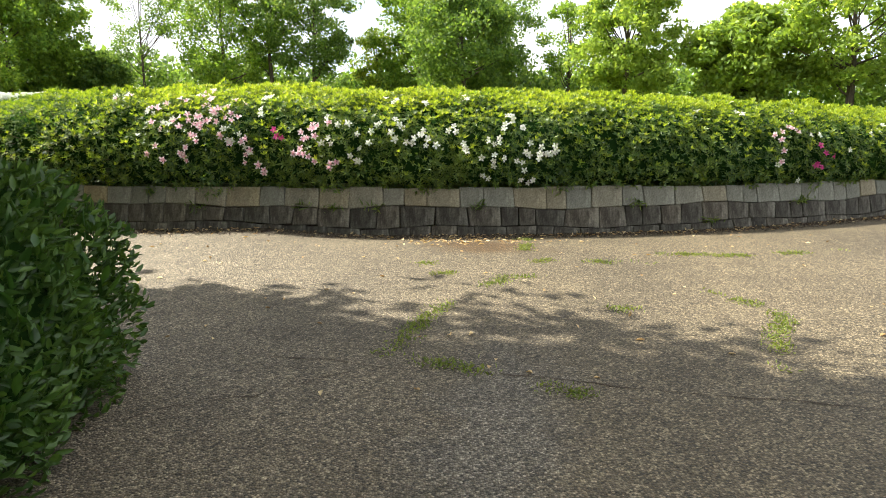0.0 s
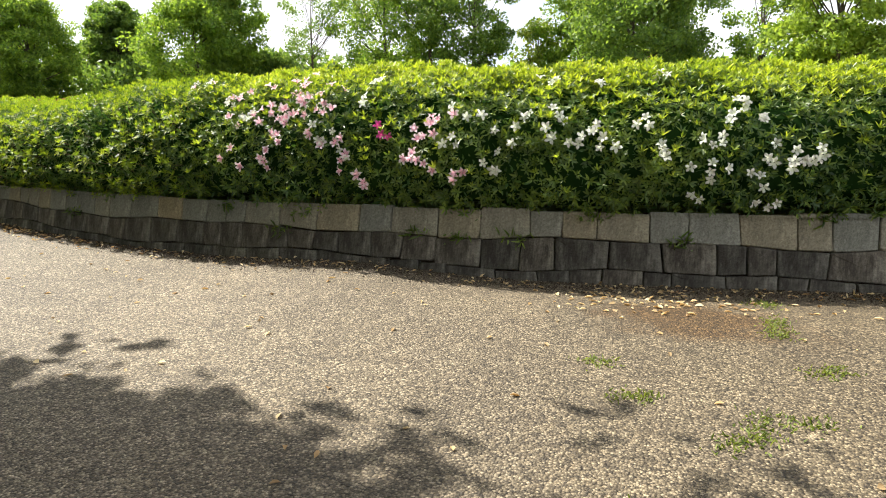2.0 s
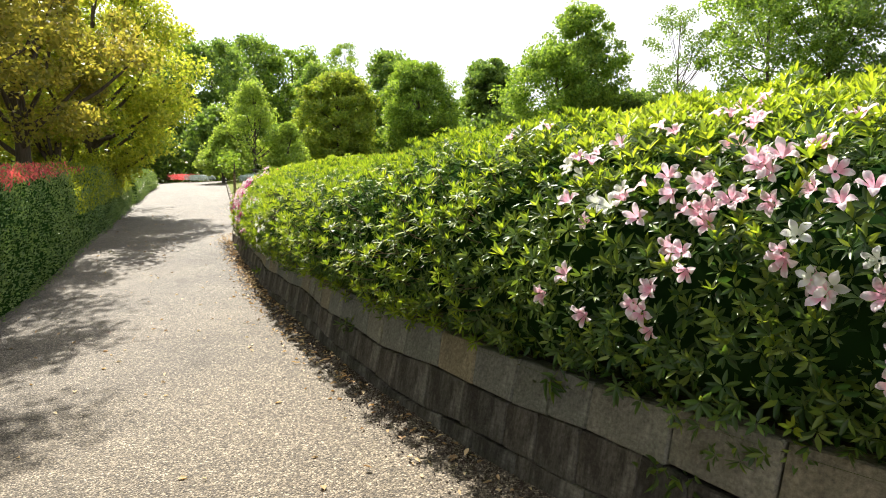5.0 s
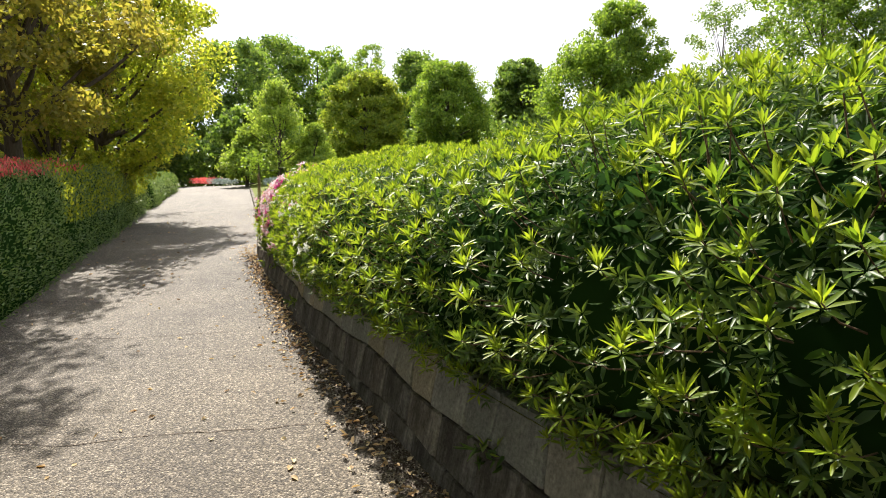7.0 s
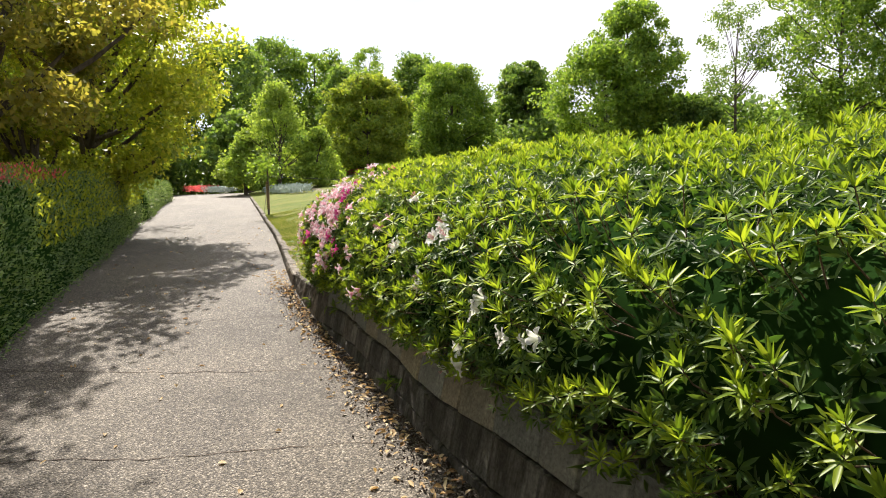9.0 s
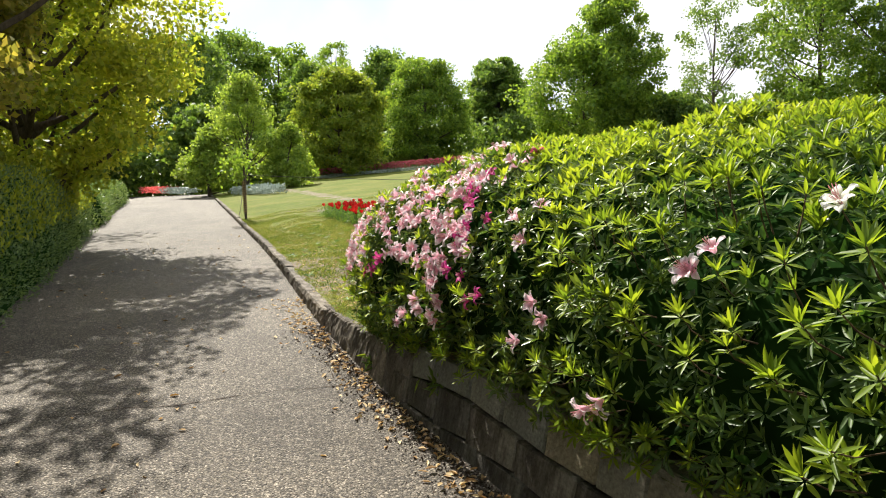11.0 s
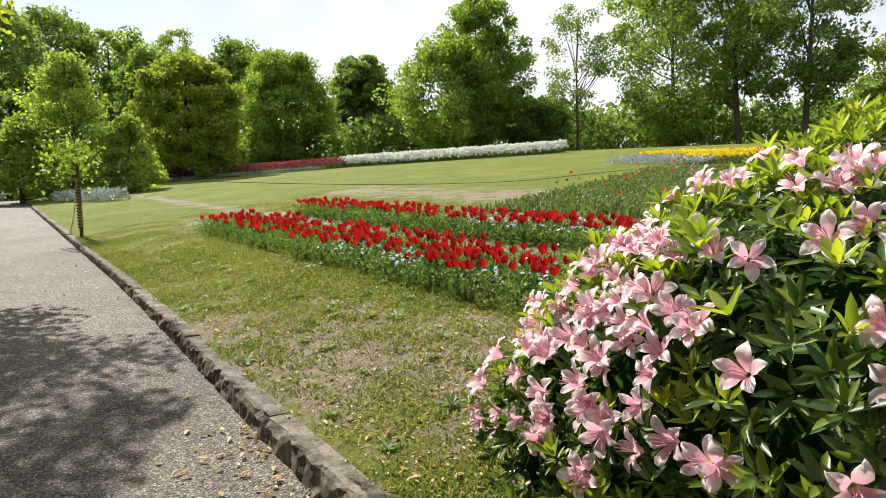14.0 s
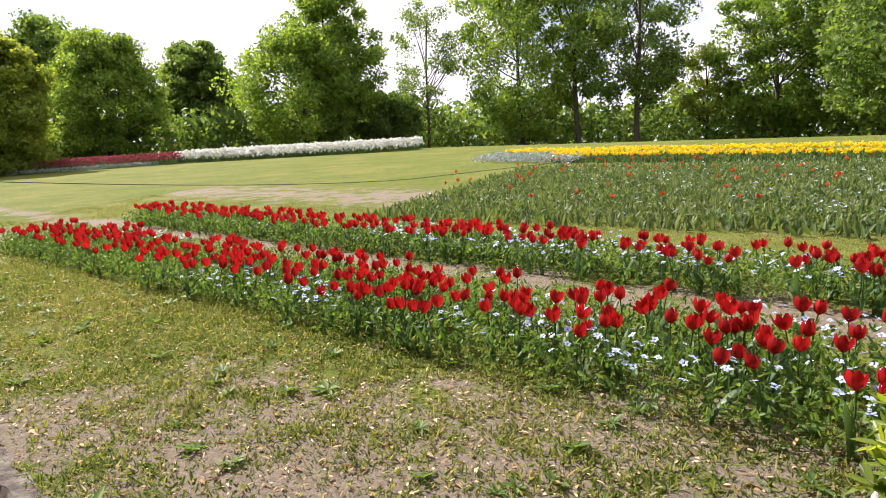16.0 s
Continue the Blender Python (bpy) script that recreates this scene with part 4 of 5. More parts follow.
shoots(bush, bush_surf, 0.1, bush_len - 0.1, bush_p * 0.08, bush_p * 0.95, 1500, 0.085, BOX_LEAF, "stray_growth", "longer leaves that stand out of the clipped face", 43)
shoots(left_hedge, lh_surf, 0.2, 9.0, lh_p * 0.36, lh_p * 0.68, 4200, 0.06, RED_LEAF, "red_growth", "bright red young leaves", 41)
shoots(left_hedge, lh_surf, 6.5, lh_len - 0.1, lh_p * 0.16, lh_p * 0.74, 9000, 0.062, YOUNG_LEAF, "yellow_growth", "yellow-green young leaves", 42)

TREES = [
    ("round", -43.5, 45.7, 12.4, 4.0, TREE_A, "dense rounded broadleaf tree behind the flower bed"),
    ("round", -41.7, 35.2, 10.1, 3.5, TREE_D, "rounded tree with bronze young foliage"),
    ("cone", -37.2, 25.4, 7.9, 2.7, TREE_B, "slender light green maple at the wood's edge"),
    ("cone", -35.6, 26.9, 5.4, 1.5, TREE_B, "small light green maple sapling"),
    ("cone", -37.8, 23.7, 5.2, 1.6, TREE_B, "small light green maple sapling"),
    ("oak", -43.6, 55.6, 14.0, 3.0, TREE_C, "slim dark tree of the far wood"),
    ("oak", -31.9, 50.6, 12.4, 5.5, TREE_A, "broad spreading oak on the slope"),
    ("oak", -30.3, 51.6, 15.9, 3.5, TREE_A, "tall oak crown rising above its neighbour"),
    ("airy", -25.3, 58.6, 16.1, 2.9, TREE_C, "thin airy tree with gaps of sky"),
    ("oak", -17.9, 58.5, 18.3, 5.4, TREE_A, "tall dense broadleaf tree on the hilltop"),
    ("open", -13.6, 58.3, 20.2, 3.4, TREE_A, "tall tree with bare trunk and open crown"),
    ("open", -9.6, 56.2, 18.9, 4.1, TREE_C, "forked dark tree with open crown"),
    ("airy", -4.6, 59.7, 11.4, 2.2, TREE_D, "nearly bare tree with thin twigs"),
    ("oak", -0.7, 56.9, 15.7, 4.3, TREE_A, "tall broadleaf tree on the hilltop"),
    ("open", 4.2, 53.6, 15.0, 4.8, TREE_C, "dark tree with open crown"),
    ("oak", 2.6, 46.4, 12.5, 4.6, TREE_C, "dark green broadleaf tree behind the hedge"),
    ("airy", 9.9, 45.3, 10.8, 2.3, TREE_A, "thin young tree behind the hedge"),
    ("open", 11.8, 38.5, 10.4, 3.2, TREE_B, "fresh green broadleaf tree behind the hedge"),
    ("oak", 17.6, 36.0, 8.6, 3.2, TREE_B, "fresh green broadleaf tree behind the hedge"),
    ("open", 21.6, 32.9, 11.0, 3.8, TREE_B, "fresh green broadleaf tree behind the hedge"),
    ("oak", 27.1, 29.7, 7.8, 3.6, TREE_Y, "yellowish tree behind the hedge"),
    ("oak", -62.1, 38.6, 17.1, 5.4, TREE_C, "tall dark tree of the far wood"),
    ("oak", -58.3, 42.0, 16.0, 4.6, TREE_A, "tall green tree of the far wood"),
    ("airy", -60.4, 50.3, 18.2, 2.7, TREE_A, "thin tall tree above the far wood"),
    ("oak", -52.8, 50.9, 15.5, 4.6, TREE_C, "tall dark tree of the far wood"),
    ("oak", -50.9, 41.0, 12.6, 4.0, TREE_C, "dark tree of the far wood"),
    ("oak", -44.9, 57.7, 13.8, 3.8, TREE_C, "dark tree of the far wood"),
    ("oak", -56.4, 32.2, 14.5, 5.0, TREE_C, "tall dark tree of the far wood"),
    ("oak", -60.0, 25.7, 13.8, 6.0, TREE_C, "tall dark tree of the far wood"),
    ("oak", -27.4, 55.2, 8.6, 2.8, TREE_C, "low dark tree under the oak"),
    ("oak", -50.0, 21.0, 8.0, 4.2, TREE_C, "dark understorey tree beyond the path"),
    ("oak", -47.0, 29.5, 7.5, 3.6, TREE_C, "dark understorey tree beyond the path"),
]


def build_trees():
    for i, (shape, x, y, top, r, mat, label) in enumerate(TREES):
        z = float(lawn_z(x, y)) - 0.1
        h = top - z
        if shape == "airy":
            tree("tree", label, x, y, z, h, r * 0.9, mat, 100 + i, 0.22, 40, 130, 0.30, "oak", 0.12, 1.0, r * 0.30)
        elif shape == "open":
            tree("tree", label, x, y, z, h, r * 0.9, mat, 100 + i, 0.26, 95, 190, 0.2, "oak", 0.2, 1.1, r * 0.25)
        elif shape == "cone":
            tree("tree", label, x, y, z, h, r * 0.95, mat, 100 + i, 0.17, 90, 130, 0.04, "cone", 0.1, 1.15, r * 0.26)
        elif shape == "round":
            tree("tree", label, x, y, z, h, r * 0.84, mat, 100 + i, 0.22, 210, 190, 0.03, "round", 0.18, 1.0, r * 0.20)
        else:
            deep = "far wood" in label or "understorey" in label
            tree("tree", label, x, y, z, h, r * 0.86, mat, 100 + i, 0.36 if deep else 0.28, 130, 120 if deep else 190, 0.08, "oak", 0.18, 1.05, r * 0.24)


build_trees()


def path_tree(x, y, h, r, seed, mat, label, clumps=110, per=170, leaf=0.19, low=0.24, clump=0.30, limbs=14):
    t = tree("tree", label, x, y, float(path_z(x, y)) - 0.05, h, r, mat, seed, leaf, clumps, per, low, "oak", 0.17, 1.05, r * clump, limbs)
    t["group"] = "trees along the path"


path_tree(-20.0, 10.9, 6.6, 2.6, 201, TREE_Y, "spreading tree with yellow-green young leaves over the path", 160, 360, 0.105, 0.20, 0.22, 40)
path_tree(-13.8, 6.65, 9.0, 2.95, 202, TREE_OLIVE, "spreading tree with yellow and bronze young leaves over the hedge", 140, 400, 0.10, 0.30, 0.22, 40)
path_tree(-16.85, 8.85, 6.5, 2.1, 213, TREE_OLIVE, "olive and bronze-leaved tree behind the hedge", 90, 280, 0.11, 0.30, 0.25, 30)
path_tree(-3.85, 2.2, 8.3, 3.0, 203, TREE_A, "unseen leafy tree placed to shade the path", 340, 190, 0.20, 0.40, 0.36)
path_tree(-6.25, 4.0, 7.6, 2.0, 211, TREE_A, "unseen leafy tree placed to shade the path", 240, 120, 0.25, 0.42, 0.36)
# two trees out of view, added to block sky light over the start
path_tree(-5.6, -0.3, 8.6, 3.2, 214, TREE_A, "unseen leafy tree placed to shade the path", 230, 90, 0.28)
path_tree(-4.0, -4.0, 9.0, 3.6, 212, TREE_A, "unseen leafy tree added to block sky light", 150, 150)
path_tree(-18.0, 9.7, 2.5, 0.75, 215, YOUNG_LEAF, "young yellow-green shrub behind the hedge", 30, 130, 0.08, 0.15)
path_tree(-27.5, 11.0, 9.0, 3.8, 204, TREE_D, "bronze-leaved tree beside the path", 70, 150)
path_tree(-24.0, 5.0, 9.0, 4.2, 205, TREE_O, "bronze-leaved tree behind the hedge", 70, 150)
path_tree(-16.5, 1.5, 9.0, 4.2, 206, TREE_C, "dark tree behind the hedge", 70, 150)
path_tree(-36.0, 13.5, 9.5, 4.2, 207, TREE_C, "dark tree beside the path", 70, 150)
path_tree(-45.0, 15.5, 10.0, 4.8, 208, TREE_C, "dark tree beside the path", 70, 150)
path_tree(-33.0, 7.0, 10.0, 4.8, 209, TREE_C, "dark tree behind the hedge", 70, 150)
path_tree(-26.0, -2.0, 10.0, 5.0, 210, TREE_C, "dark tree behind the hedge", 70, 150)


def build_understorey():
    """Shrubs and undergrowth that close the wood below the crowns."""
    rng = np.random.default_rng(91)
    line = np.array([(-8, -10), (-24, -5), (-40, 6), (-54, 16), (-53, 24), (-50, 33), (-47, 46), (-36, 56), (-24, 61), (-10, 62), (4, 58), (12, 47), (24, 38), (34, 28), (44, 18)], float)
    seg = np.r_[0, np.cumsum(np.linalg.norm(np.diff(line, axis=0), axis=1))]
    n = 60000
    s = rng.uniform(0, seg[-1], n)
    x, y = np.interp(s, seg, line[:, 0]) + rng.normal(size=n) * 1.3, np.interp(s, seg, line[:, 1]) + rng.normal(size=n) * 1.3
    top = 3.0 + 1.8 * np.array([noise.noise(Vector((a * 0.25, 0, 7.0))) for a in s])
    base = np.where(y > wall_y(x) + 2, lawn_z(x, y), path_z(x, y))
    P = np.column_stack([x, y, base + top * rng.uniform(0, 1, n) ** 0.8])
    v, f = cards(P, 0.42, rng)
    u = root("undergrowth", (-47, 40, 3), "dark shrubs and undergrowth under the trees", "shrubs", kind="stuff")
    put("foliage", raw_mesh("foliage", v, f, TREE_C), u, "", "stuff")


build_understorey()


def build_far_wood():
    """The closed green wall of the wood further back."""
    rng = np.random.default_rng(92)
    line = np.array([(-10, -26), (-34, -16), (-58, 2), (-70, 20), (-70, 40), (-62, 58), (-44, 70), (-20, 76), (4, 74), (20, 62), (36, 48), (50, 32), (60, 14)], float)
    seg = np.r_[0, np.cumsum(np.linalg.norm(np.diff(line, axis=0), axis=1))]
    n = 36000
    s = rng.uniform(0, seg[-1], n)
    x, y = np.interp(s, seg, line[:, 0]) + rng.normal(size=n) * 2, np.interp(s, seg, line[:, 1]) + rng.normal(size=n) * 2
    top = 5.5 + 3.0 * np.array([noise.noise(Vector((a * 0.13, 0, 9.0))) for a in s])
    base = np.where(y > wall_y(x) + 2, lawn_z(x, y), path_z(x, y)) - 0.3
    v, f = cards(np.column_stack([x, y, base + top * rng.uniform(0, 1, n) ** 0.8]), 0.8, rng)
    u = root("far_wood", (-60, 45, 4), "dense green wood further back", "wood", kind="stuff")
    put("foliage", raw_mesh("foliage", v, f, TREE_C), u, "", "stuff")


build_far_wood()


# ---- flower beds on the lawn ----


def on_lawn(xy):
    return np.column_stack([xy, lawn_z(xy[:, 0], xy[:, 1])])


def row_points(n, x0, x1, front, depth, rng, spread=0.0):
    """Points in a row bed; front(x) is its lower edge, depth across it."""
    x = rng.uniform(x0, x1, n)
    d = rng.uniform(spread, depth, n)
    return np.column_stack([x + d * 0.44, front(x) + d * 0.90])


def front_1(x):
    return 12.78 - 0.482 * (x + 12.2)


def front_2(x):
    return 14.24 - 0.485 * (x + 11.23)


def tulip_cup(name, mat, seed, flare):
    rng = np.random.default_rng(seed)
    V, F = [], []
    for k in range(6):
        off = rng.uniform(-0.1, 0.1)
        inn = 0.9 if k % 2 else 1.0
        for r, half, z in ((0.006, np.pi / 6, 0.0), (0.026, 0.62, 0.016), (0.029 + 0.5 * flare, 0.58, 0.042), (0.020 + flare, 0.16, 0.068 + rng.uniform(-0.006, 0.006))):
            for u in (-1, 0, 1):
                aa = 2 * np.pi * k / 6 + (off if z > 0 else 0) + u * half
                rr = r * (inn * (1.0 + (0.06 if u == 0 else 0)) if z > 0 else 1.0)
                V.append((rr * math.cos(aa), rr * math.sin(aa), z))
        b = 12 * k
        F += [(b + 3 * i + j, b + 3 * i + j + 1, b + 3 * i + j + 4, b + 3 * i + j + 3) for i in range(3) for j in range(2)]
    F = np.array(F)
    for k in range(6):
        F[F == 12 * k + 2] = 12 * ((k + 1) % 6)      # petals join at the foot of the cup
    return raw_mesh(name, np.array(V) * 1.02, F, mat, True)


def blade(name, length, width, mat, bend):
    """A broad pointed leaf that stands up, then leans out."""
    V, F = [], []
    for i, k in enumerate(np.linspace(0, 1, 6)):
        w = width * (0.45 + 1.3 * k) * (1 - k) ** 0.6 + 0.002
        o = bend * k * k
        for u in (-1, 0, 1):
            V.append((u * w * 0.5, o - (0.25 * w if u == 0 else 0) + 0.008, length * (k - 0.25 * bend * k * k)))
    for i in range(5):
        for j in range(2):
            F.append((3 * i + j, 3 * i + j + 1, 3 * i + j + 4, 3 * i + j + 3))
    return raw_mesh(name, np.array(V), np.array(F), mat, True)


def build_tulips():
    rng = np.random.default_rng(8)
    cups = [tulip_cup("tulip_bloom", TULIP_RED, 1, 0.0), tulip_cup("tulip_bloom", TULIP_RED, 2, 0.008), tulip_cup("tulip_bloom", TULIP_RED, 3, 0.02)]
    v, f = tube([(0, 0, -0.02), (0.004, 0, 0.08), (-0.004, 0.003, 0.18), (0, 0, 0.26)], [0.0045, 0.004, 0.004, 0.0035], 6)
    stem = raw_mesh("tulip_stem", v, f, TULIP_LEAF, True)
    blades = [blade("tulip_leaf", 0.24, 0.045, TULIP_LEAF, 0.10), blade("tulip_leaf", 0.19, 0.04, TULIP_LEAF, 0.14)]
    protos = []
    for i, cup in enumerate(cups):
        t = root("red_tulip", (0, 0, 0), "red tulip with broad grey-green leaves in a row bed", "tulip", "red tulips in rows")
        put("stem", stem, t)
        put("bloom", cup, t, "red cup-shaped bloom", m=pose(0, 0, 0.257, 8 * i, 5, 0))
        put("leaf", blades[0], t)
        put("leaf", blades[1], t, m=pose(0, 0, 0, 0, 0, 150 + 30 * i))
        protos.append(t)
    spots = [row_points(255, -16.2, -10.3, front_1, 0.95, rng, 0.05), row_points(215, -16.2, -9.9, front_2, 0.7, rng, 0.03)]
    spots += [row_points(110, -19.1, -16.2, front_1, 0.95, rng, 0.05), row_points(95, -19.0, -16.2, front_2, 0.65, rng, 0.05)]
    xy = np.concatenate(spots)
    xy = xy[np.argsort(np.hypot(xy[:, 0] + 10.5, xy[:, 1] - 11.0))]
    far = {"blooms": ([], []), "stems": ([], [])}
    for k, p in enumerate(on_lawn(xy)):
        kind = rng.integers(3)
        m = pose(p[0], p[1], p[2] - 0.005, rng.normal() * 5, rng.normal() * 5, rng.uniform(0, 360)) @ Matrix.Scale(rng.uniform(0.84, 0.98), 4)
        if k < 300:
            copy_thing(protos[kind], m)
            continue
        for part_ob in protos[kind].children:
            me = part_ob.data
            co, vi = np.empty(len(me.vertices) * 3), np.empty(len(me.loops), int)
            me.vertices.foreach_get("co", co)
            me.loops.foreach_get("vertex_index", vi)
            mm = np.array(m @ part_ob.matrix_basis)
            V, F = far["blooms" if part_ob.name.startswith("bloom") else "stems"]
            F.append(vi.reshape(-1, 4) + sum(len(q) for q in V))
            V.append(co.reshape(-1, 3) @ mm[:3, :3].T + mm[:3, 3])
    bed = root("tulip_bed", (-17.0, 15.5, 0.9), "far ends of the red tulip rows", "flower bed", kind="stuff")
    for name, mat in (("blooms", TULIP_RED), ("stems", TULIP_LEAF)):
        put(name, raw_mesh(name, np.concatenate(far[name][0]), np.concatenate(far[name][1]), mat, True), bed, "", "stuff")
    for t in protos:
        for o in (*t.children_recursive, t):
            bpy.data.objects.remove(o)


build_tulips()


def herb_bed(name, label, P, height, size, mat, seed, flowers=0, flower_mat=None, flower_size=0.02, flower_name="flowers", flower_label="", top=1.0):
    """Low bedding plants: leafy sprays over the bed, small flowers among them."""
    rng = np.random.default_rng(seed)
    bed = root(name, tuple(P.mean(0)), label, "flower bed", kind="stuff")
    n = len(P)
    h = height * rng.uniform(0.1, 1.0, n)
    C = P + np.column_stack([rng.normal(size=(n, 2)) * 0.02, h])
    v, f = leaves(C, unit(rand_unit(n, rng) + [0, 0, 0.8]), rand_unit(n, rng), size * rng.uniform(0.6, 1.3, n), size * 0.42, 0.2)
    put("foliage", raw_mesh("foliage", v, f, mat), bed, "", "stuff")
    if flowers:
        Q = P[rng.integers(0, n, flowers)]
        patch = np.array([noise.noise(Vector((q[0] * 0.9, q[1] * 0.9, 3.0))) for q in Q])
        Q = Q[patch > np.interp(Q[:, 0], [-15, -11.0], [0.30, -0.25])] + [0, 0, height * top]
        Q = Q + rng.normal(size=Q.shape) * [0.04, 0.04, 0.02]
        v, f = rosettes(Q, unit(rand_unit(len(Q), rng) * 0.5 + [0, -0.2, 1.0]), 5, flower_size, flower_size * 0.9, rng, (0.0, 0.35))
        put(flower_name, raw_mesh(flower_name, v, f, flower_mat), bed, flower_label, "stuff")
    return bed


def upright_bed(name, label, P, height, mat, seed, blooms, bloom_mat, bloom_h=0.0, per=3, bloom_size=0.05, low=0.85):
    """Tulips too far to count: standing leaves and cup-shaped blooms."""
    rng = np.random.default_rng(seed)
    bed = root(name, tuple(P.mean(0)), label, "flower bed", kind="stuff")
    Q = np.repeat(P, per, 0)
    n = len(Q)
    Q = Q + np.column_stack([rng.normal(size=(n, 2)) * 0.03, np.zeros(n)])
    v, f = leaves(Q, unit(rng.normal(size=(n, 3)) * [0.35, 0.35, 0.05] + [0, 0, 1.0]), rand_unit(n, rng) * [1, 1, 0.2], height * rng.uniform(0.55, 1.1, n), 0.045, 0.2, 0.15)
    put("leaves", raw_mesh("leaves", v, f, mat), bed, "", "stuff")
    B = P[rng.permutation(len(P))[:blooms]]
    B = B + np.column_stack([np.zeros((len(B), 2)), (height + bloom_h) * rng.uniform(low, 1.15, len(B))])
    N = unit(rng.normal(size=(len(B), 3)) * 0.2 + [0, 0, 1.0])
    v, f = rosettes(B, N, 5, bloom_size, bloom_size * 0.85, rng, (1.0, 1.45))
    put("blooms", raw_mesh("blooms", v, f, bloom_mat), bed, "", "stuff")
    return bed


def area(n, corners, rng):
    """Random points in the four-cornered patch a, b, c, d."""
    a, b, c, d = (np.array(q, float) for q in corners)
    u, w = rng.uniform(0, 1, (n, 1)), rng.uniform(0, 1, (n, 1))
    return on_lawn((a * (1 - u) + b * u) * (1 - w) + (d * (1 - u) + c * u) * w)


def build_beds():
    rng = np.random.default_rng(17)
    herb_bed("bedding_row", "green bedding with pale blue flowers under red tulips", on_lawn(row_points(26000, -19.3, -8.4, front_1, 1.0, rng)), 0.21, 0.036, HERB, 51,
             1700, BLUE_FLOWER, 0.015, "blue_flowers", "tiny pale blue and white flowers")
    herb_bed("bedding_row", "green bedding with pale blue flowers under red tulips", on_lawn(row_points(15000, -19.0, -8.0, front_2, 0.65, rng)), 0.21, 0.042, HERB, 52,
             1200, BLUE_FLOWER, 0.016, "blue_flowers", "tiny pale blue and white flowers")
    upright_bed("tulip_bed", "tulip bed past its bloom with few orange flowers", area(3400, [(-15.2, 18.0), (-9.0, 15.9), (-5.5, 22.5), (-14.0, 25.5)], rng), 0.17, FADED, 53, 90, TULIP_ORANGE, 0.12, 2, 0.055)
    herb_bed("bedding_patch", "green bedding with pale blue flowers", area(15000, [(-15.0, 18.1), (-8.8, 16.1), (-5.5, 22.5), (-13.8, 25.0)], rng), 0.15, 0.07, FADED, 54, 380, BLUE_FLOWER, 0.017, "blue_flowers", "pale blue flowers")
    upright_bed("tulip_bed", "narrow band of bright yellow tulips", area(1500, [(-13.5, 27.6), (-4.2, 21.6), (-3.8, 22.3), (-13.6, 28.5)], rng), 0.15, TULIP_LEAF, 55, 800, TULIP_YELLOW, 0.05, 2, 0.065)
    upright_bed("tulip_bed", "wide band of bright yellow tulips", area(2600, [(-15.3, 30.2), (-2.6, 22.8), (-2.1, 23.8), (-15.0, 31.6)], rng), 0.15, TULIP_LEAF, 63, 1500, TULIP_YELLOW, 0.05, 2, 0.07)
    herb_bed("bedding_patch", "silvery blue edging of the yellow tulips", area(2500, [(-16.0, 29.0), (-13.0, 26.8), (-12.6, 27.6), (-15.4, 31.0)], rng), 0.2, 0.08, SILVER, 56, 160, BLUE_FLOWER, 0.025, "blue_flowers", "pale blue flowers")
    upright_bed("tulip_bed", "long band of white tulips on the crest of the lawn", area(3600, [(-34.0, 39.3), (-21.5, 41.6), (-21.5, 43.8), (-34.4, 41.5)], rng), 0.36, TULIP_LEAF, 57, 3600, TULIP_WHITE, 0.14, 1, 0.13, 0.2)
    upright_bed("tulip_bed", "band of faded red tulips with silvery edging", area(2300, [(-42.5, 33.5), (-33.4, 39.0), (-34.2, 40.6), (-43.5, 35.4)], rng), 0.40, TULIP_LEAF, 58, 2000, TULIP_PINK, 0.10, 1, 0.10, 0.3)
    herb_bed("bedding_patch", "silvery edging of the faded tulips", area(2600, [(-42.3, 32.7), (-34.2, 38.3), (-34.6, 38.9), (-42.5, 33.5)], rng), 0.2, 0.08, SILVER, 59)
    herb_bed("bedding_patch", "silvery grey-leaved bedding by the path", area(1800, [(-34.6, 22.9), (-30.3, 22.0), (-30.0, 22.9), (-34.4, 24.0)], rng), 0.35, 0.12, SILVER, 60)
    herb_bed("bedding_patch", "orange-red flower bed at the end of the path", on_lawn(np.column_stack([rng.uniform(-46.4, -44.0, 900), rng.uniform(23.8, 25.4, 900)])), 0.35, 0.12, RED_LEAF, 61, 600, TULIP_ORANGE, 0.06, "orange_flowers", "orange-red flowers")
    herb_bed("bedding_patch", "silvery bedding with pale flowers at the end of the path", on_lawn(np.column_stack([rng.uniform(-43.9, -41.6, 800), rng.uniform(23.9, 25.2, 800)])), 0.35, 0.12, SILVER, 62, 500, TULIP_WHITE, 0.05, "pale_flowers", "pale flowers")


build_beds()


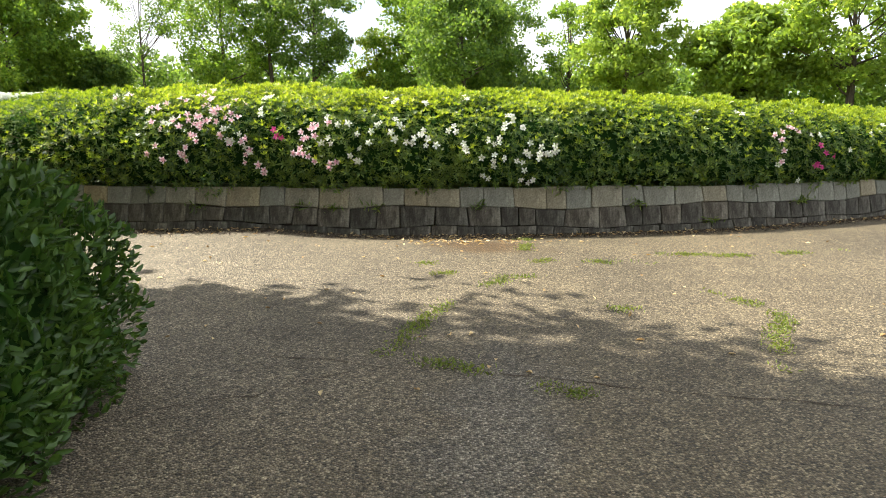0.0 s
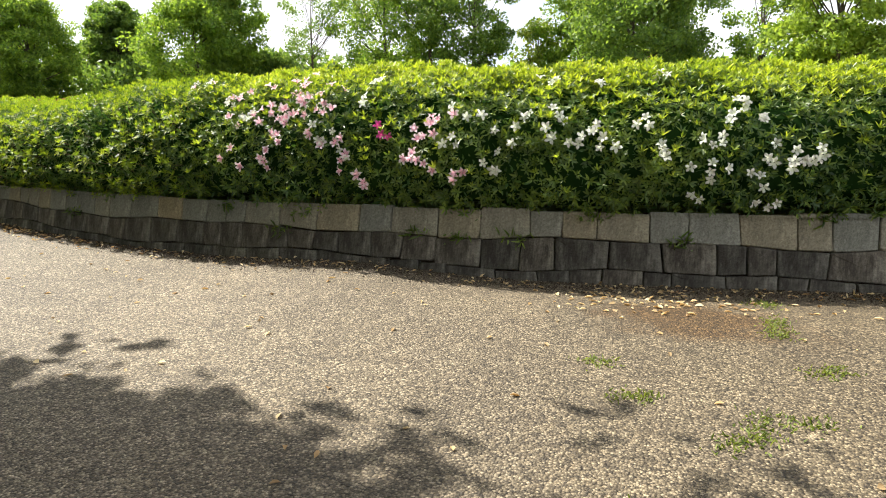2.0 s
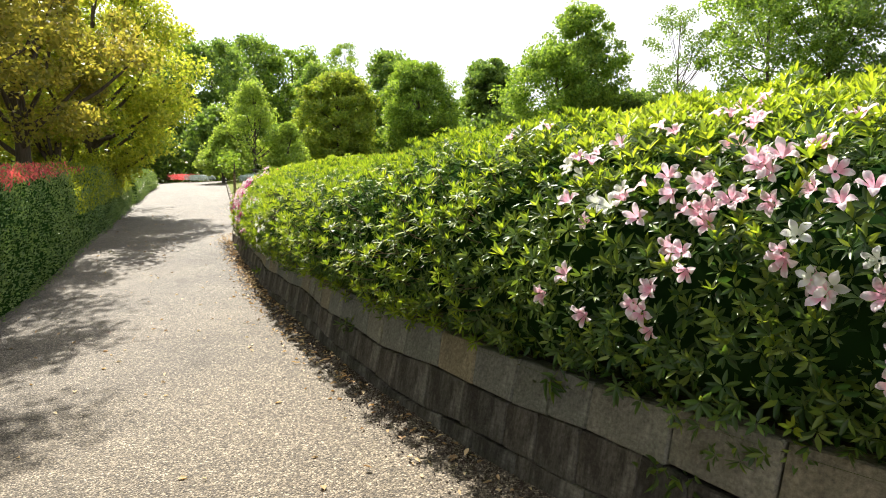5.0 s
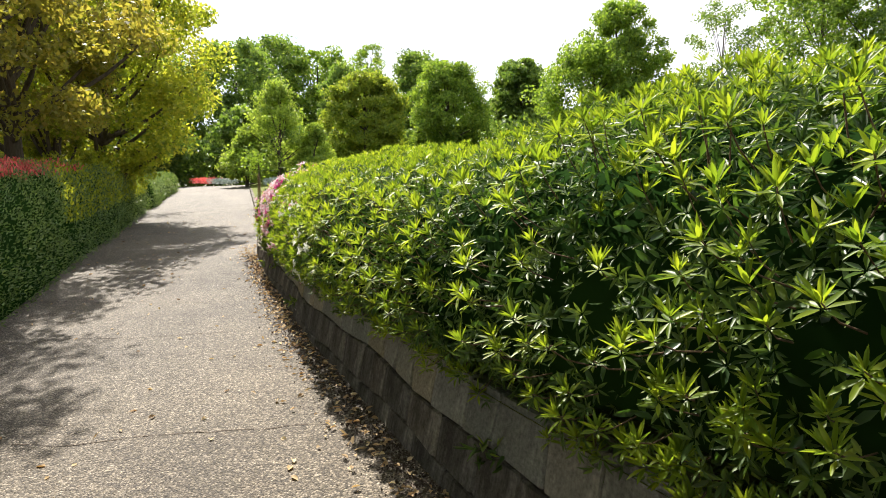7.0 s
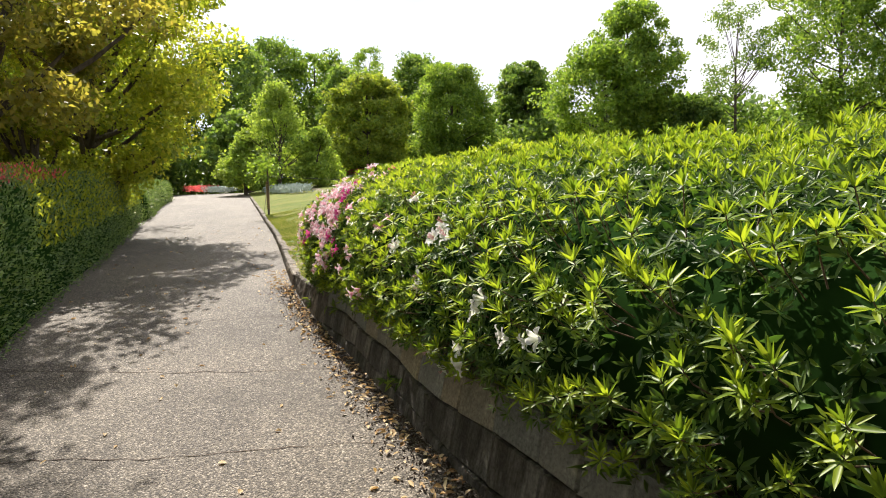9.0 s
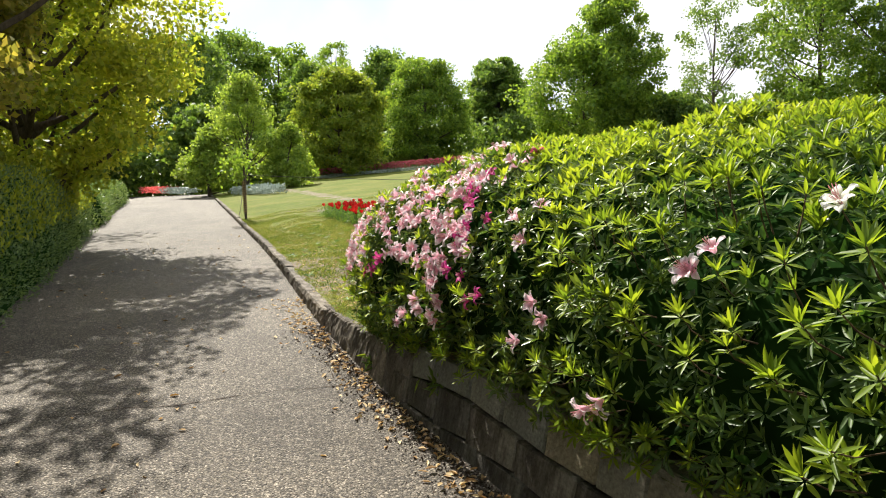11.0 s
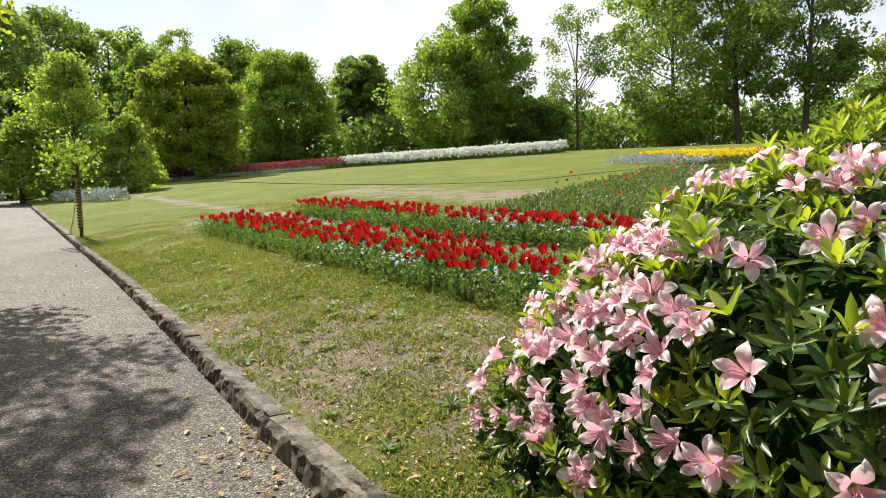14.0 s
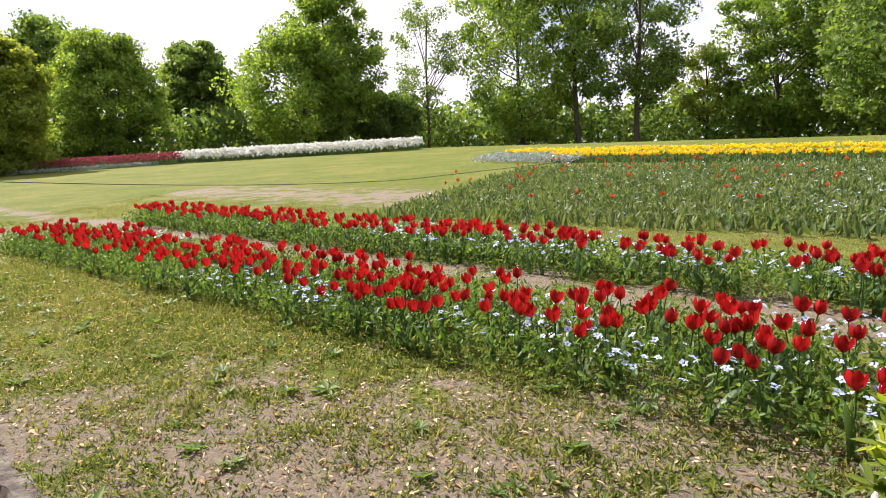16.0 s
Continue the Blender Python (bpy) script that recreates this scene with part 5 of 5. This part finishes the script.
def build_stake():
    """A thin sapling tied to a stake wrapped with straw rope."""
    x, y = -21.9, 16.05
    z = float(lawn_z(x, y))
    s = root("sapling", (x, y, z), "young sapling tied to a straw-wrapped stake", "sapling")
    v, f = tube([(x, y, z - 0.05), (x + 0.02, y, z + 0.6), (x + 0.04, y, z + 1.25)], [0.03, 0.028, 0.022], 8)
    put("stake", raw_mesh("stake", v, f, BARK, True), s)
    pts = [(x + 0.038 * math.cos(a * 2.2), y + 0.038 * math.sin(a * 2.2), z + 0.1 + 0.75 * a / 40) for a in np.linspace(0, 40, 160)]
    v, f = tube(pts, np.full(160, 0.016), 5)
    put("straw_wrap", raw_mesh("straw_wrap", v, f, STRAW, True), s, "frayed straw rope")
    rng = np.random.default_rng(71)
    C = np.array([x - 0.12, y - 0.05, z + 1.3]) + rng.normal(size=(420, 3)) * [0.24, 0.24, 0.2]
    v, f = cards(C, 0.09, rng)
    put("leaves", raw_mesh("leaves", v, f, TREE_A), s, "", "stuff")
    c = root("cord_line", (x, y, z), "thin cord strung across the lawn", "cord")
    q = np.linspace(0, 1, 30)[:, None]
    a, b = np.array([x, y, z + 1.0]), np.array([-10.5, 29.0, float(lawn_z(-10.5, 29.0)) + 0.25])
    p = a * (1 - q) + b * q
    p[:, 2] = np.maximum(p[:, 2] - 0.5 * np.sin(np.pi * q[:, 0]), lawn_z(p[:, 0], p[:, 1]) + 0.12)
    v, f = tube(p, np.full(30, 0.006), 4)
    put("cord", raw_mesh("cord", v, f, CORD), c)
    a, b = np.array([x, y, z + 0.95]), np.array([x - 0.9, y + 0.35, z + 0.0])
    p = a * (1 - q) + b * q - np.array([0, 0, 0.12]) * np.sin(np.pi * q)
    v, f = tube(p, np.full(30, 0.009), 4)
    put("guy_cord", raw_mesh("guy_cord", v, f, PALE_CORD), c, "pale guy cord")


build_stake()

# ---- grass, litter ----


def build_grass():
    rng = np.random.default_rng(81)
    g = root("lawn_grass", (-13.5, 12.8, 0.9), "short patchy grass and weeds on the lawn", "grass", kind="stuff")
    n = 200000
    x = rng.uniform(-22, -9.5, n)
    v0 = 0.10 + 6.5 * rng.uniform(0, 1, n) ** 1.6
    y = wall_y(x) + v0
    patch = np.array([noise.noise(Vector((a * 1.6, b * 1.6, 0.0))) + 0.6 * noise.noise(Vector((a * 5, b * 5, 2.0))) for a, b in zip(x, y)])
    keep = patch + rng.normal(size=n) * 0.2 > -0.12 + 1.6 * bareness(x, y)
    x, y = x[keep], y[keep]
    n = len(x)
    P = np.column_stack([x, y, lawn_height(x, y, y - wall_y(x))])
    D = unit(rng.normal(size=(n, 3)) * [0.7, 0.7, 0.2] + [0, 0, 0.8])
    vv, ff = leaves(P, D, rand_unit(n, rng) * [1, 1, 0.3], rng.uniform(0.010, 0.032, n), rng.uniform(0.003, 0.007, n), 0.1, 0.3)
    put("grass_blades", raw_mesh("grass_blades", vv, ff, GRASS), g, "", "stuff")


build_grass()


def build_weeds():
    """Looser tufts and flat weeds between the kerb and the tulip rows."""
    rng = np.random.default_rng(82)
    g = root("lawn_weeds", (-13.0, 12.5, 0.9), "taller grass tufts and broad weeds in the worn turf", "grass", kind="stuff")
    m = 2700
    x = rng.uniform(-18.5, -10.2, m)
    y = wall_y(x) + 0.2 + rng.uniform(0, 1, m) * np.interp(x, [-18, -12], [1.7, 2.0])
    far = y > front_1(x) - 0.9
    keep = far | (rng.random(m) < 0.55)
    x, y = x[keep], y[keep]
    P = np.column_stack([x, y, lawn_height(x, y, y - wall_y(x))])
    per = 24
    C = np.repeat(P, per, 0)
    size = np.repeat(rng.uniform(0.5, 1.3, len(P)), per)
    C = C + np.column_stack([rng.normal(size=(len(C), 2)) * 0.045 * size[:, None], np.zeros(len(C))])
    D = unit(rng.normal(size=C.shape) * [0.8, 0.8, 0.2] + [0, 0, 0.75])
    v, f = leaves(C, D, rand_unit(len(C), rng), size * rng.uniform(0.015, 0.038, len(C)), rng.uniform(0.005, 0.012, len(C)), 0.1, 0.35)
    put("tufts", raw_mesh("tufts", v, f, GRASS), g, "", "stuff")
    W = P[rng.permutation(len(P))[:130]]
    v, f = rosettes(W + [0, 0, 0.01], unit(rand_unit(len(W), rng) * 0.25 + [0, 0, 1.0]), 8, 0.06, 0.022, rng, (0.05, 0.6))
    put("weeds", raw_mesh("weeds", v, f, HERB), g, "", "stuff")


build_weeds()


def build_lawn_litter():
    """Fallen petals and dry leaves on the worn turf."""
    rng = np.random.default_rng(84)
    g = root("lawn_litter", (-13.0, 12.4, 0.9), "pale dry leaves and fallen petals on the worn turf", "leaves", kind="stuff")
    n = 6500
    x = rng.uniform(-19.5, -10.4, n)
    y = wall_y(x) + 0.2 + rng.uniform(0, 2.6, n)
    ok = y < front_1(x)
    x, y = x[ok], y[ok]
    P = np.column_stack([x, y, lawn_height(x, y, y - wall_y(x)) + 0.014])
    k = len(P)
    v, f = leaves(P, unit(rng.normal(size=(k, 3)) * [1, 1, 0.12]), unit(rng.normal(size=(k, 3)) * 0.25 + [0, 0, 1.0]), rng.uniform(0.008, 0.030, k), rng.uniform(0.005, 0.013, k), 0.1, 0.1)
    put("dry_leaves", raw_mesh("dry_leaves", v, f, LITTER), g, "", "stuff")


build_lawn_litter()


def tuft(P, n, rng, size=0.05):
    C = np.repeat(P, n, 0) + np.column_stack([rng.normal(size=(len(P) * n, 2)) * 0.035, np.zeros(len(P) * n)])
    D = unit(rng.normal(size=C.shape) * [0.8, 0.8, 0.2] + [0, 0, 0.7])
    return leaves(C, D, rand_unit(len(C), rng), rng.uniform(0.5, 1.3, len(C)) * size, 0.008, 0.1, 0.3)


CRACKS = [[(0.86, 6.95), (0.81, 6.64), (0.72, 5.99), (0.66, 5.52), (0.52, 5.23), (0.27, 4.89), (0.12, 4.69), (-0.16, 4.28), (-0.35, 3.7), (-0.55, 3.4)],
          [(-0.2, 3.5), (0.0, 3.43), (0.25, 3.29), (0.6, 3.05)], [(0.66, 5.6), (0.92, 5.68), (1.03, 5.66), (1.5, 5.55), (1.81, 5.48)], [(0.5, 5.12), (0.66, 5.14)],
          [(-0.1, 5.25), (0.06, 5.25)], [(-0.2, 5.65), (-0.15, 5.55)], [(-0.62, 4.68), (-0.55, 4.62)], [(1.03, 4.31), (1.15, 4.36)],
          [(1.84, 4.71), (2.05, 4.2), (1.75, 3.7), (1.6, 3.4)], [(1.9, 5.9), (2.6, 5.8), (3.6, 6.0)]]


def build_crack_grass():
    rng = np.random.default_rng(83)
    pts = []
    for line in CRACKS:
        line = np.array(line)
        for a, b in zip(line, line[1:]):
            k = int(np.linalg.norm(b - a) * 85) + 4
            q = rng.uniform(0, 1, (k, 1))
            pts.append(a * (1 - q) + b * q + rng.normal(size=(k, 2)) * 0.024)
    P = np.concatenate(pts)
    keep = np.array([noise.noise(Vector((p[0] * 2.5, p[1] * 2.5, 1.0))) for p in P]) > -0.05
    P = P[keep]
    P = np.column_stack([P, path_z(P[:, 0], P[:, 1])])
    v, f = tuft(P, 6, rng, 0.024)
    g = root("crack_grass", (0.5, 5.0, 0.35), "grass and moss growing in the cracks of the paving", "grass", kind="stuff")
    put("grass_blades", raw_mesh("grass_blades", v, f, MOSS), g, "", "stuff")


build_crack_grass()


def build_litter():
    rng = np.random.default_rng(85)
    g = root("leaf_litter", (-6.0, 8.3, 0.5), "dry fallen leaves along the foot of the wall", "fallen leaves", kind="stuff")
    n = 2600
    x = rng.uniform(-13.5, 6, n)
    dense = np.interp(x, [-13.5, -11, -8.5, -4, 0, 1.2, 6], [0.5, 1.0, 0.9, 0.30, 0.3, 0.4, 0.2])
    keep = rng.random(n) < dense
    x = x[keep]
    n = len(x)
    d = np.abs(rng.normal(size=n)) * np.interp(x, [-12, -8, -4], [0.11, 0.12, 0.16]) + 0.02
    nn = wall_normal(x)
    X, Y = x - nn[:, 0] * d, wall_y(x) - nn[:, 1] * d
    P = np.column_stack([X, Y, path_z(X, Y) + rng.uniform(0.004, 0.02, n)])
    v, f = leaves(P, unit(rand_unit(n, rng) * [1, 1, 0.25]), unit(rand_unit(n, rng) * 0.5 + [0, 0, 1]), rng.uniform(0.02, 0.055, n), rng.uniform(0.012, 0.026, n), 0.3, 0.1)
    put("litter", raw_mesh("litter", v, f, LITTER), g, "", "stuff")
    n = 420
    x = rng.uniform(-20, 4, n)
    d = rng.uniform(0.1, 3.0, n) ** 1.3
    X, Y = x, wall_y(x) - d
    k = 150                                               # gathered in the low spot before the wall
    X = np.r_[X, 0.22 + rng.normal(size=k) * 0.42]
    Y = np.r_[Y, 6.72 + rng.normal(size=k) * 0.2]
    n += k
    P = np.column_stack([X, Y, path_z(X, Y) + 0.006])
    v, f = leaves(P, unit(rand_unit(n, rng) * [1, 1, 0.15]), unit(rand_unit(n, rng) * 0.4 + [0, 0, 1]), rng.uniform(0.02, 0.06, n), rng.uniform(0.012, 0.03, n), 0.3, 0.1)
    s = root("scattered_leaves", (-6, 7, 0.45), "pale dry leaves scattered on the paving", "fallen leaves", kind="stuff")
    put("litter", raw_mesh("litter", v, f, LITTER), s, "", "stuff")
    n = 2200
    x = rng.uniform(-17, -9.6, n)
    y = wall_y(x) + rng.uniform(0.1, 2.2, n)
    P = np.column_stack([x, y, lawn_height(x, y, y - wall_y(x)) + 0.008])
    v, f = leaves(P, unit(rand_unit(n, rng) * [1, 1, 0.2]), unit(rand_unit(n, rng) * 0.5 + [0, 0, 1]), rng.uniform(0.01, 0.05, n), rng.uniform(0.004, 0.02, n), 0.3, 0.1)
    s = root("scattered_leaves", (-13, 12.6, 0.9), "dry leaves and petals scattered on the lawn", "fallen leaves", kind="stuff")
    put("litter", raw_mesh("litter", v, f, LITTER), s, "", "stuff")


build_litter()


def build_humus_shade():
    rng = np.random.default_rng(86)
    g = root("humus", (-3.0, 7.3, 0.45), "dark crumbs of soil and leaf that deepen the shade along the wall foot", "soil", kind="stuff")
    # leaf crumbs, strewn thick and dark to deepen the wall's shade band
    n = 34000
    x = rng.uniform(-12.5, 6, n)
    d = np.abs(rng.normal(size=n)) * np.interp(x, [-5, -2, 2], [0.10, 0.17, 0.15]) + 0.01
    nn = wall_normal(x)
    X, Y = x - nn[:, 0] * d, wall_y(x) - nn[:, 1] * d
    v, f = cards(np.column_stack([X, Y, path_z(X, Y) + rng.uniform(0.001, 0.010, n)]), rng.uniform(0.006, 0.018, n), rng)
    put("crumbs", raw_mesh("crumbs", v, f, SOIL), g, "", "stuff")


build_humus_shade()


def build_wall_weeds():
    rng = np.random.default_rng(87)
    g = root("wall_weeds", (-2.0, 7.4, 0.7), "small weeds and grass rooted in the joints of the wall", "weeds", kind="stuff")
    x = np.array([-5.4, -3.3, -2.75, -1.55, -1.2, -0.75, -0.2, 0.4, 1.3, 2.2, 3.1, 4.35, 4.45, -7.2, -9.0, -10.6, -11.4])
    k = np.array([0.55, 0.9, 0.55, 0.58, 0.55, 0.57, 0.9, 0.6, 0.95, 0.6, 0.2, 0.55, 0.6, 0.9, 0.3, 0.6, 0.4])
    n = wall_normal(x)
    base = path_z(x, wall_y(x))
    P = np.column_stack([x + n[:, 0] * (0.10 * k - 0.01), wall_y(x) + n[:, 1] * (0.10 * k - 0.01), base + (wall_top(x) - base) * k])
    C = np.repeat(P, 26, 0) + rng.normal(size=(len(P) * 26, 3)) * [0.05, 0.012, 0.02]
    D = unit(rng.normal(size=C.shape) * 0.6 + [0, -0.6, 0.25])
    v, f = leaves(C, D, rand_unit(len(C), rng), rng.uniform(0.03, 0.09, len(C)), rng.uniform(0.006, 0.018, len(C)), 0.1, 0.5)
    put("blades", raw_mesh("blades", v, f, AZALEA), g, "", "stuff")


build_wall_weeds()


def build_cracks():
    """Thin dark cracks that run across the paving."""
    rng = np.random.default_rng(88)
    net = root("paving_crack", (-10.0, 8.5, 0.5), "thin dark cracks across the paving", "crack", kind="structure")
    lines = [(-8.6, 9.1, -10.6, 7.2), (-9.8, 9.7, -11.8, 7.9), (-11.3, 10.4, -12.6, 8.5), (-14.0, 11.7, -15.6, 9.9), (-6.6, 8.3, -8.3, 6.6), (-17.5, 13.4, -19.0, 11.5), (-1.0, 3.6, 1.9, 2.9), (-0.55, 3.4, -2.0, 2.6)]
    for x0, y0, x1, y1 in lines:
        q = np.linspace(0, 1, 40)[:, None]
        p = np.array([[x0, y0]]) * (1 - q) + np.array([[x1, y1]]) * q
        p = p + np.cumsum(rng.normal(size=p.shape) * 0.012, 0)
        side = unit(np.column_stack([-(np.gradient(p[:, 1])), np.gradient(p[:, 0])])) * (rng.uniform(0.001, 0.005, 40)[:, None])
        l, r = p + side, p - side
        V = np.concatenate([np.column_stack([l, path_z(l[:, 0], l[:, 1]) + 0.003]), np.column_stack([r, path_z(r[:, 0], r[:, 1]) + 0.003])])
        F = [(i, i + 1, 41 + i, 40 + i) for i in range(39)]
        put("crack", raw_mesh("crack", V, F, SOIL), net)


build_cracks()

build_wall()
build_kerb()
